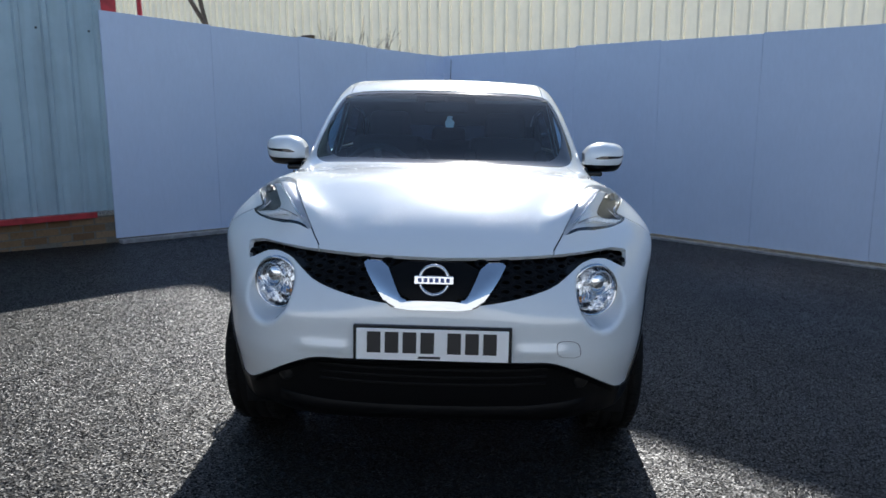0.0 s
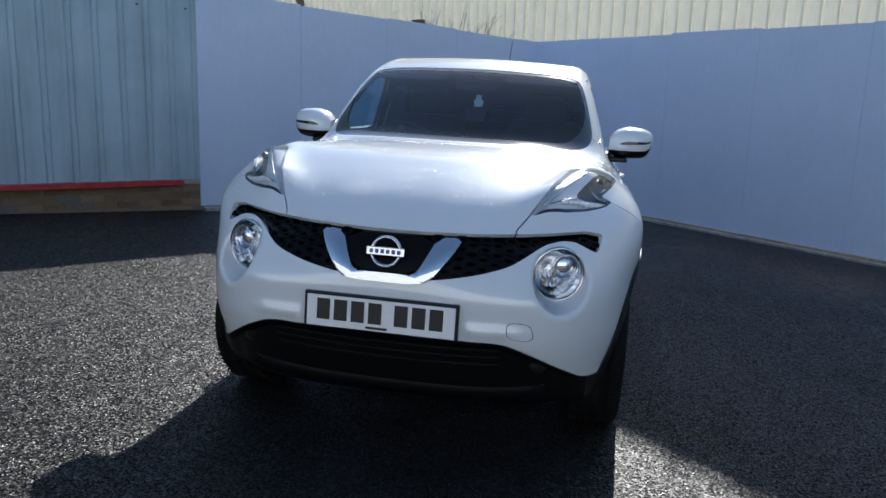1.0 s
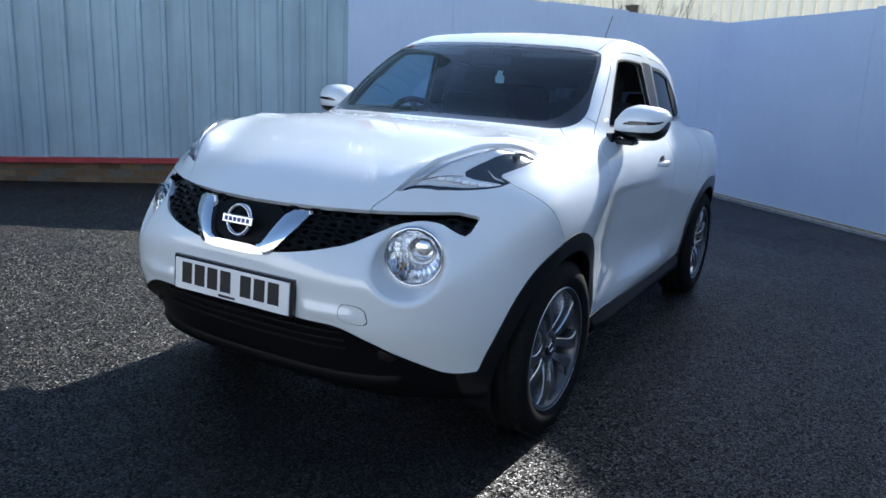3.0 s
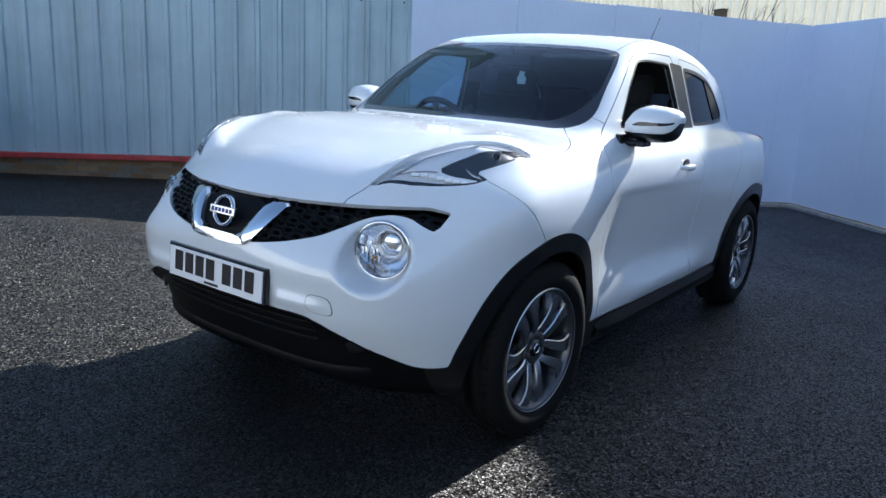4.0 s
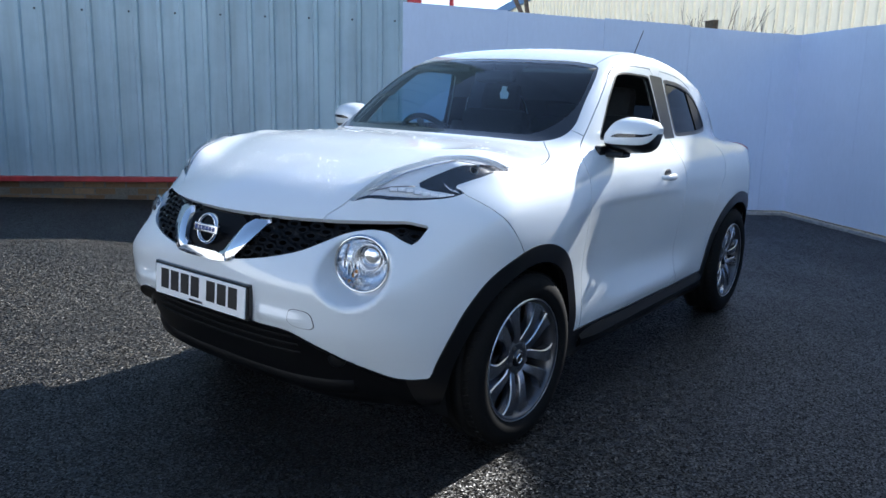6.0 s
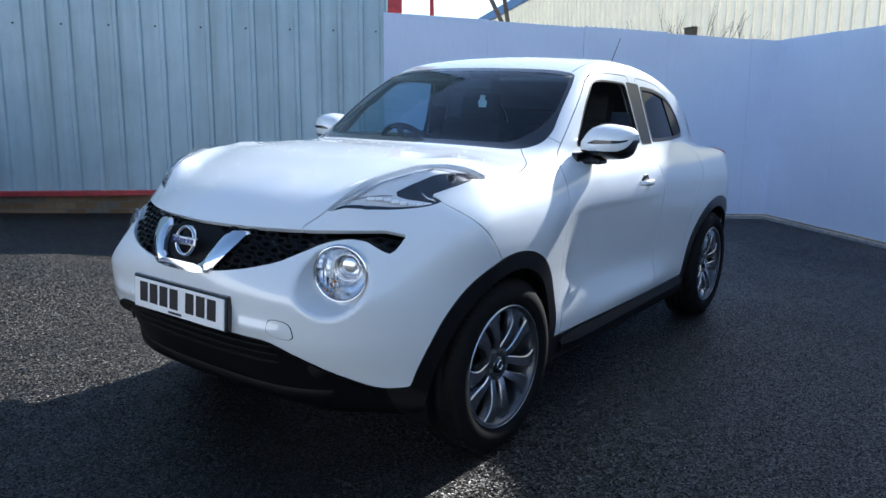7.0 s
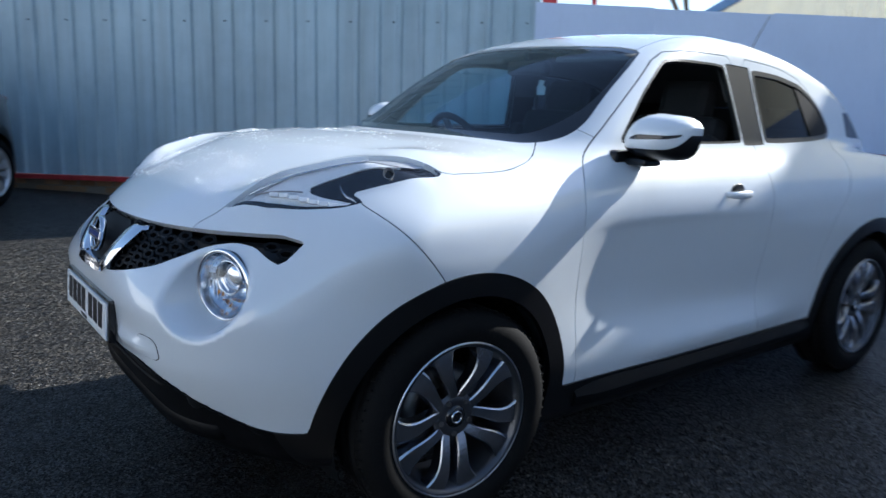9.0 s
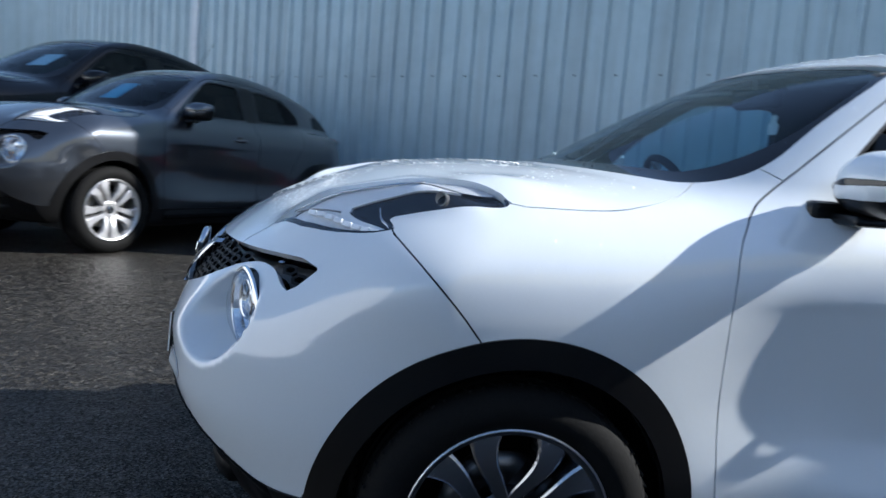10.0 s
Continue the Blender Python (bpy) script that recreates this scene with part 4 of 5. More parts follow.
def draped(bm, pts, thick, lift, n=10, ridge=0.0):
    """A closed front-view outline laid over the nose as a thick shaped band."""
    P = rounded(pts, 1)
    inside = outline([tuple(p) for p in P], 0)
    top = [bm.verts.new((x, 0, z)) for x, z in P]
    f = bm.faces.new(top)
    lo, hi = P.min(0), P.max(0)
    step_x = max((hi[0] - lo[0]) / n, 0.008)
    for k in range(1, int((hi[0] - lo[0]) / step_x) + 1):
        geom = bm.verts[:] + bm.edges[:] + bm.faces[:]
        bmesh.ops.bisect_plane(bm, geom=geom, plane_co=(lo[0] + k * step_x, 0, 0), plane_no=(1, 0, 0))
    step_z = max((hi[1] - lo[1]) / 6, 0.008)
    for k in range(1, int((hi[1] - lo[1]) / step_z) + 1):
        geom = bm.verts[:] + bm.edges[:] + bm.faces[:]
        bmesh.ops.bisect_plane(bm, geom=geom, plane_co=(0, 0, lo[1] + k * step_z), plane_no=(0, 0, 1))
    vs = list(bm.verts)
    for v, y in zip(vs, front_ys([v.co.x for v in vs], [v.co.z for v in vs])):
        v.co.y = y - lift - ridge * min(0.014, max(0.0, -float(inside(np.array(v.co.x), np.array(v.co.z)))))
    rim = [e for e in bm.edges if len(e.link_faces) == 1]
    r = bmesh.ops.extrude_edge_only(bm, edges=rim)
    for v in (q for q in r["geom"] if isinstance(q, bmesh.types.BMVert)):
        v.co.y += thick


def build_round_lamp(root, s):
    lamp = empty("round_lamp", Matrix.Translation((s * LAMP[0], LAMP_Y, LAMP[1])) @ Matrix.Rotation(radians(22 * s), 4, 'Z') @ Matrix.Scale(1.15, 4))
    lamp.parent = root
    spin = Matrix.Rotation(radians(90), 4, 'Z')           # lathe axis along +y
    y0 = 0.016
    bm = bmesh.new()
    revolve(bm, [(y0 - 0.012, 0.086), (y0 - 0.020, 0.081), (y0 - 0.016, 0.075), (y0 + 0.03, 0.072)], 40, spin)
    part("bezel", bm, CHROME, lamp, "bright lamp ring", True)
    bm = bmesh.new()
    revolve(bm, [(y0 - 0.014, 0.074), (y0 + 0.004, 0.069), (y0 + 0.03, 0.05), (y0 + 0.05, 0.02), (y0 + 0.055, 0.001)], 24, spin)
    part("reflector", bm, REFLECTOR, lamp, "faceted mirror reflector")
    bm = bmesh.new()
    revolve(bm, [(y0 - 0.016, 0.0750), (y0 - 0.028, 0.066), (y0 - 0.038, 0.045), (y0 - 0.043, 0.02), (y0 - 0.044, 0.001)], 40, spin)
    part("lens", bm, LENS, lamp, "clear domed lens", True)
    bm = bmesh.new()
    revolve(bm, [(y0 - 0.012, 0.041), (y0 - 0.016, 0.038), (y0 - 0.010, 0.035), (y0 + 0.02, 0.032)], 28, spin @ Matrix.Translation((0, 0, 0)))
    bmesh.ops.translate(bm, verts=bm.verts, vec=(s * 0.022, -0.004, 0.022))
    part("projector_ring", bm, CHROME, lamp, "", True)
    bm = bmesh.new()
    bmesh.ops.create_uvsphere(bm, u_segments=20, v_segments=12, radius=0.034, matrix=Matrix.Translation((s * 0.022, y0 + 0.008, 0.022)) @ Matrix.Diagonal((1, 0.6, 1, 1)))
    part("projector_lens", bm, REFLECTOR, lamp, "", True)
    bm = bmesh.new()
    bmesh.ops.create_uvsphere(bm, u_segments=12, v_segments=8, radius=0.006, matrix=Matrix.Translation((-s * 0.03, y0 + 0.016, -0.03)))
    part("bulb", bm, AMBER, lamp, "amber indicator bulb", True)
    for k in range(7):
        bm = bmesh.new()
        box(bm, (0.0022, 0.012, 0.05 - abs(k - 3) * 0.005), (-s * 0.030 + (k - 3) * 0.011, y0 + 0.012, -0.018), 0.0005)
        part("reflector_rib", bm, REFLECTOR, lamp)


def build_handle(door, s, paint):
    h = empty("door_handle", Matrix.Translation((s * 0.832, 2.165, 0.945)))
    h.parent = door
    bm = bmesh.new()
    bmesh.ops.create_uvsphere(bm, u_segments=20, v_segments=10, radius=1.0, matrix=Matrix.Translation((0, -0.005, 0.012)) @ Matrix.Diagonal((0.006, 0.045, 0.026, 1)))
    part("recess", bm, PLASTIC, h, "", True)
    bm = bmesh.new()
    rows = []
    for i in range(13):
        u = -1 + i / 6
        a = 0.016 * (1 - 0.35 * u * u)
        out = 0.034 * (1 - u**4) + 0.002
        rows.append([bm.verts.new((s * (out - 0.010 + 0.010 * math.cos(q)), u * 0.085, a * math.sin(q) - 0.004)) for q in [2 * math.pi * k / 10 for k in range(10)]])
    for a, b in zip(rows, rows[1:]):
        for k in range(10):
            bm.faces.new((a[k], a[(k + 1) % 10], b[(k + 1) % 10], b[k]))
    for r in (rows[0], rows[-1][::-1]):
        bm.faces.new(r)
    part("grip", bm, paint, h, "", True)


def build_mirror(door, s, paint):
    """Door mirror: boxy painted shell, black chin, foot and strip, mirror glass."""
    root = empty("door_mirror", Matrix.Translation((s * 0.846, 1.63, 1.150)) @ Matrix.Diagonal((0.88, 1.08, 1, 1)))
    root.parent = door
    hi = curve((-0.115, 0.030), (-0.09, 0.060), (-0.04, 0.084), (0.04, 0.086), (0.09, 0.078), (0.122, 0.060), (0.132, 0.046))
    lo = curve((-0.115, -0.050), (-0.08, -0.064), (-0.01, -0.070), (0.05, -0.068), (0.095, -0.058), (0.118, -0.032), (0.132, 0.012))
    deep = curve((-0.115, 0.060), (-0.06, 0.090), (0.02, 0.098), (0.08, 0.084), (0.118, 0.050), (0.132, 0.018))

    def face(u, v, out=0.0):
        """A place on the front of the shell: u across, v from chin (-1) to crown (1)."""
        mid, half = float(hi(u) + lo(u)) / 2, float(hi(u) - lo(u)) / 2
        d = float(deep(u)) * (1 - abs(v)**2.6)**0.55
        return Vector((s * u, -d - out + 0.16 * max(0, u), mid + half * v))

    def skin_of(v0, v1, mat, label, nv):
        bm = bmesh.new()
        us = [-0.115 + 0.247 * (0.5 - 0.5 * math.cos(math.pi * i / 22)) for i in range(23)]
        rows = []
        for u in us:
            front = [face(u, v0 + (v1 - v0) * k / nv) for k in range(nv + 1)]
            back = [Vector((p.x, 0.040 + 0.16 * max(0, u), p.z * 0.97)) for p in (front[-1], front[0])]
            rows.append([bm.verts.new(p) for p in front + back])
        for a, b in zip(rows, rows[1:]):
            for k in range(len(a)):
                bm.faces.new((a[k], a[(k + 1) % len(a)], b[(k + 1) % len(a)], b[k]))
        bm.faces.new(rows[0])
        bm.faces.new(rows[-1][::-1])
        part("shell" if mat is paint else "lower_cap", bm, mat, root, label, "creased")
    skin_of(-0.48, 0.995, paint, "", 18)
    skin_of(-0.985, -0.485, PLASTIC, "black lower cap", 5)
    bm = bmesh.new()
    rows = []
    for i in range(17):
        w = i / 16
        u = -0.060 + 0.180 * w
        c, h = -0.02 + 0.10 * w, 0.03 + 0.09 * min(1.0, w * 5) * (1 - 0.5 * w)
        rows.append([bm.verts.new(face(u, c + q * h, o)) for q, o in ((-1, 0.0005), (-0.8, 0.003), (0.8, 0.003), (1, 0.0005))])
    for a, b in zip(rows, rows[1:]):
        for k in range(3):
            bm.faces.new((a[k], a[k + 1], b[k + 1], b[k]))
    part("repeater", bm, GLOSS_BLACK, root, "dark turn signal strip", "creased")
    bm = bmesh.new()
    box(bm, (0.19, 0.006, 0.105), (s * 0.0, 0.043, 0.005), 0.002)
    part("mirror_glass", bm, CHROME, root)
    bm = bmesh.new()
    box(bm, (0.16, 0.085, 0.026), (s * -0.085, -0.02, -0.078), 0.010)
    box(bm, (0.07, 0.15, 0.055), (s * -0.135, -0.04, -0.068), 0.016)
    part("foot", bm, PLASTIC, root, "black mirror foot")


def build_bumper_details(f, root, plate):
    bm = bmesh.new()
    c = rounded([(0.422, 0.612), (0.500, 0.607), (0.512, 0.548), (0.428, 0.556)], 1)
    draped(bm, [tuple(p) for p in c], 0.006, 0.0022)
    gap = bmesh.new()
    mid = c.mean(0)
    draped(gap, [tuple(mid + (p - mid) * 1.06) for p in c], 0.004, 0.0008)
    part("tow_gap", gap, PLASTIC, f, "thin dark gap round the tow cover")
    part("tow_cover", bm, WHITE if plate else GREY, f)
    # chrome vee
    vee = empty("grille_vee")
    vee.parent = root
    for s in (1, -1):
        bm = bmesh.new()
        draped(bm, [(s * 0.166, 0.863), (s * 0.250, 0.865), (s * 0.222, 0.815), (s * 0.168, 0.743), (s * 0.140, 0.721), (s * 0.090, 0.720), (s * 0.090, 0.747), (s * 0.108, 0.752), (s * 0.122, 0.772)], 0.018, 0.008, 10, 0.45)
        part("vee_arm", bm, CHROME, vee, "bright chrome grille arm", "creased")
    bm = bmesh.new()
    draped(bm, [(-0.135, 0.716), (0.135, 0.716), (0.118, 0.746), (-0.118, 0.746)], 0.03, 0.012)
    part("vee_bar", bm, CHROME, vee, "", "creased")
    bm = bmesh.new()
    draped(bm, [(-0.170, 0.862), (0.170, 0.862), (0.110, 0.742), (-0.110, 0.742)], 0.01, -0.012)
    part("vee_panel", bm, GRILLE_BLACK, vee, "plain black panel behind the badge")
    # badge: a ring and a bar
    badge = empty("badge", Matrix.Translation((0, front_y(0, 0.80) - 0.008, 0.812)) @ Matrix.Rotation(radians(-12), 4, 'X'))
    badge.parent = root
    spin = Matrix.Rotation(radians(90), 4, 'Z')
    bm = bmesh.new()
    revolve(bm, [(-0.002, 0.055), (-0.009, 0.052), (-0.010, 0.048), (-0.006, 0.043), (0.006, 0.042), (0.008, 0.055)], 48, spin, True)
    part("badge_ring", bm, CHROME, badge, "", True)
    bm = bmesh.new()
    box(bm, (0.132, 0.014, 0.030), (0, -0.006, 0), 0.003)
    part("badge_bar", bm, CHROME, badge)
    bm = bmesh.new()
    for i in range(6):
        box(bm, (0.012, 0.002, 0.014), (-0.0475 + 0.019 * i, -0.0135, 0), 0.0)
    part("badge_marks", bm, BADGE_BLUE, badge, "dark blue marks on the badge bar")
    # number plate with plain dark bars
    p = empty("number_plate", Matrix.Translation((0.0, -0.012, 0.600)) @ Matrix.Rotation(radians(-3), 4, 'X'))
    p.parent = root
    bm = bmesh.new()
    box(bm, (0.535, 0.022, 0.124), (0, 0.012, 0.002), 0.004)
    part("plate_holder", bm, GLOSS_BLACK, p, "dark blue-black plate holder")
    bm = bmesh.new()
    box(bm, (0.512, 0.006, 0.107), (0, -0.001, -0.001), 0.002)
    part("plate_face", bm, PLATE_WHITE, p, "white reflective plate")
    xs = (-0.205, -0.145, -0.085, -0.025, 0.065, 0.125, 0.185)
    for x in xs:
        bm = bmesh.new()
        box(bm, (0.046, 0.002, 0.072), (x + 0.008, -0.0045, 0.006), 0.0)
        part("plate_bar", bm, PLATE_INK, p)
    bm = bmesh.new()
    box(bm, (0.075, 0.002, 0.008), (-0.01, -0.0045, -0.044), 0.0)
    part("plate_bar", bm, PLATE_INK, p)
    # lower grille, fog lamps, lip
    lowg = empty("lower_bumper")
    lowg.parent = root
    def strip(name, half_w, z, h, out, mat, label=""):
        bm = bmesh.new()
        rows = []
        for k in range(25):
            x = half_w * (k / 12 - 1)
            zz = z + 0.03 * (x / 0.6)**2
            y = front_y(x, zz) - out
            rows.append([bm.verts.new((x, y + o, zz + q)) for o, q in ((0.0, -h / 2), (-0.006, 0), (0.0, h / 2), (0.06, h / 2), (0.06, -h / 2))])
        for a, b in zip(rows, rows[1:]):
            for k in range(5):
                bm.faces.new((a[k], a[(k + 1) % 5], b[(k + 1) % 5], b[k]))
        bm.faces.new(rows[0])
        bm.faces.new(rows[-1][::-1])
        part(name, bm, mat, lowg, label, True)
    for i in range(3):
        strip("lower_slat", 0.40, 0.425 + 0.030 * i, 0.011, 0.006, GRILLE_BLACK)
    strip("lip", 0.56, 0.315, 0.055, 0.012, GRILLE_BLACK, "black lower bumper lip")
    for s in (1, -1):
        y = front_y(0.53, 0.44)
        bm = bmesh.new()
        bmesh.ops.create_uvsphere(bm, u_segments=16, v_segments=8, radius=0.034, matrix=Matrix.Translation((s * 0.53, y - 0.002, 0.440)) @ Matrix.Rotation(radians(s * 25), 4, 'Z') @ Matrix.Diagonal((1, 0.3, 1, 1)))
        part("fog_lamp", bm, PLASTIC, lowg, "", True)


def build_wheel(root, s, y, style, steer=0.0):
    """Tyre, rim barrel, curved spokes, hub cap, bolts, brake disc. Axis along x, outer face towards s."""
    w = empty("wheel", Matrix.Translation((s * 0.752, y, HUB_Z)) @ Matrix.Rotation(radians(steer), 4, 'Z') @ Matrix.Rotation(radians(0 if s > 0 else 180), 4, 'Z') @ Matrix.Rotation(radians(14 if y < 2 else 40), 4, 'X'))
    w.parent = root
    bm = bmesh.new()
    revolve(bm, [(0.083, 0.231), (0.097, 0.2375), (0.104, 0.246), (0.113, 0.268), (0.110, 0.292), (0.098, 0.318), (0.080, 0.331), (0.055, 0.334), (0.052, 0.327), (0.046, 0.327), (0.043, 0.3345), (0.004, 0.3345), (0.003, 0.327),
                 (-0.003, 0.327), (-0.004, 0.3345), (-0.043, 0.3345), (-0.046, 0.327), (-0.052, 0.327), (-0.055, 0.334), (-0.080, 0.331), (-0.098, 0.318), (-0.110, 0.285), (-0.100, 0.235), (-0.085, 0.224)], 64)
    tyre = part("tyre", bm, RUBBER, w, "black road tyre", True)
    bm = bmesh.new()
    for k in range(72):
        a = 2 * math.pi * k / 72
        for x0 in (0.078, -0.078):
            box(bm, (0.030, 0.006, 0.006), (x0, 0, 0.3315), 0.0, Matrix.Rotation(a, 4, 'X') @ Matrix.Rotation(0.35, 4, 'Z'))
    tagged(part("tread", bm, RUBBER, tyre), kind="stuff")
    rim = empty("rim", Matrix.Diagonal((1.0, 1.045, 1.045, 1.0)))
    rim.parent = w
    dark, face = (ALLOY_DARK, ALLOY) if style == "twin" else (ALLOY_SILVER, ALLOY_SILVER)
    bm = bmesh.new()
    revolve(bm, [(0.096, 0.228), (0.100, 0.222), (0.094, 0.213), (0.070, 0.205), (-0.02, 0.195), (-0.08, 0.20), (-0.09, 0.222)], 64)
    part("barrel", bm, dark, rim, "", True)
    bm = bmesh.new()
    revolve(bm, [(0.0965, 0.2285), (0.1010, 0.2255), (0.1012, 0.2235), (0.097, 0.2205)], 64)
    part("rim_lip", bm, face, rim, "bright machined rim edge", True)
    for k in range(5):
        for side in (1, -1):
            base = 2 * math.pi * k / 5
            bm = bmesh.new()
            rows = []
            for i in range(13):
                u = i / 12
                r = 0.045 + 0.172 * u
                if style == "twin":
                    spread = 0.17 + 0.20 * math.sin(u * math.pi * 0.80)**1.1 + 0.05 * u
                    half = 0.0145 + 0.008 * u + 0.018 * u**4
                else:
                    spread = 0.20 + 0.02 * u
                    half = 0.015 + 0.006 * u
                a = base + side * spread
                c = Vector((0, r * math.cos(a), r * math.sin(a)))
                t = Vector((0, -math.sin(a), math.cos(a)))
                x = 0.062 + 0.024 * u + 0.012 * math.sin(u * math.pi)
                rows.append([bm.verts.new(c + t * q * half + Vector((dx, 0, 0))) for q, dx in ((-1.25, x - 0.035), (-1.0, x - 0.004), (-0.8, x), (0.8, x), (1.0, x - 0.004), (1.25, x - 0.035))])
            for a_, b_ in zip(rows, rows[1:]):
                for q in range(6):
                    bm.faces.new((a_[q], a_[(q + 1) % 6], b_[(q + 1) % 6], b_[q]))
            bm.faces.new(rows[0])
            bm.faces.new(rows[-1][::-1])
            part("spoke", bm, ALLOY_FACE if style == "twin" else face, rim)
    bm = bmesh.new()
    revolve(bm, [(0.058, 0.07), (0.066, 0.062), (0.068, 0.045), (0.066, 0.0335)], 32)
    part("hub", bm, dark, rim, "", True)
    bm = bmesh.new()
    revolve(bm, [(0.066, 0.033), (0.073, 0.030), (0.074, 0.018), (0.074, 0.0)], 28)
    cap = part("hub_cap", bm, GLOSS_BLACK, rim, "", True)
    bm = bmesh.new()
    revolve(bm, [(0.0735, 0.019), (0.077, 0.0175), (0.077, 0.0155), (0.0735, 0.014)], 24)
    part("cap_ring", bm, CHROME, cap, "", True)
    for k in range(5):
        a = 2 * math.pi * (k + 0.5) / 5
        bm = bmesh.new()
        tube(bm, (0.052, 0.051 * math.cos(a), 0.051 * math.sin(a)), (0.072, 0.051 * math.cos(a), 0.051 * math.sin(a)), 0.0095, 0.008, 6)
        part("wheel_bolt", bm, STEEL, rim)
    bm = bmesh.new()
    revolve(bm, [(0.0, 0.07), (0.0, 0.145), (-0.022, 0.145), (-0.022, 0.07)], 40, None, True)
    part("brake_disc", bm, STEEL, w, "", True)
    bm = bmesh.new()
    box(bm, (0.06, 0.075, 0.12), (-0.01, 0.13, 0.03), 0.012)
    part("brake_caliper", bm, PLASTIC, w)
    return w


def build_liner(root, s, y):
    bm = bmesh.new()
    n = 28
    rows = []
    for x in (0.79, 0.74, 0.56, 0.50):
        r = 0.384
        rows.append([bm.verts.new((s * min(x, 0.762 + 0.035 * max(0, math.sin(a)) + (0.5 if x < 0.7 else 0)), y + r * math.cos(a), HUB_Z + r * math.sin(a))) for a in [math.pi * (-0.12 + 1.24 * i / n) for i in range(n + 1)]])
    for a, b in zip(rows, rows[1:]):
        for i in range(n):
            bm.faces.new((a[i], a[i + 1], b[i + 1], b[i]))
    bm.faces.new(rows[-1])
    part("arch_liner", bm, PLASTIC, root, "black wheel arch liner")


def build_sill(root, s):
    """Rounded step along the foot of the doors, between the wheel arches."""
    bm = bmesh.new()
    sec = [(0.775, 0.335), (0.806, 0.330), (0.826, 0.308), (0.842, 0.282), (0.840, 0.258), (0.822, 0.240), (0.775, 0.232)]
    rows = []
    for i in range(19):
        u = i / 18
        y = 1.335 + 1.575 * u
        pull = 0.020 * max(0.0, 1 - u / 0.10)**2 + 0.020 * max(0.0, 1 - (1 - u) / 0.10)**2
        rows.append([bm.verts.new((s * (x - pull), y, z + 0.012 * u)) for x, z in sec])
    for a, b in zip(rows, rows[1:]):
        for k in range(len(sec)):
            bm.faces.new((a[k], a[(k + 1) % len(sec)], b[(k + 1) % len(sec)], b[k]))
    bm.faces.new(rows[0])
    bm.faces.new(rows[-1][::-1])
    part("side_sill", bm, GRILLE_BLACK, root, "matt black side sill", "creased")


def build_seat(root, x, y):
    seat = empty("seat", Matrix.Translation((x, y, 0)))
    seat.parent = root

    def pad(bm, size, at, rot=0.0, bev=0.04):
        box(bm, size, (0, 0, 0), bev, Matrix.Translation(at) @ Matrix.Rotation(rot, 4, 'X'))
    bm = bmesh.new()
    pad(bm, (0.50, 0.50, 0.16), (0, 0, 0.62), radians(6))
    part("cushion", bm, FABRIC, seat, smooth=False)
    bm = bmesh.new()
    pad(bm, (0.46, 0.13, 0.62), (0, 0.33, 0.93), radians(-18), 0.05)
    for q in (-1, 1):
        pad(bm, (0.08, 0.19, 0.50), (q * 0.22, 0.30, 0.90), radians(-18), 0.035)
    part("backrest", bm, FABRIC, seat)
    bm = bmesh.new()
    pad(bm, (0.26, 0.10, 0.19), (0, 0.46, 1.29), radians(-14), 0.045)
    rest = part("headrest", bm, FABRIC, seat)
    for q in (-1, 1):
        bm = bmesh.new()
        tube(bm, (q * 0.06, 0.42, 1.12), (q * 0.06, 0.455, 1.24), 0.006)
        part("post", bm, CHROME, rest, smooth=True)


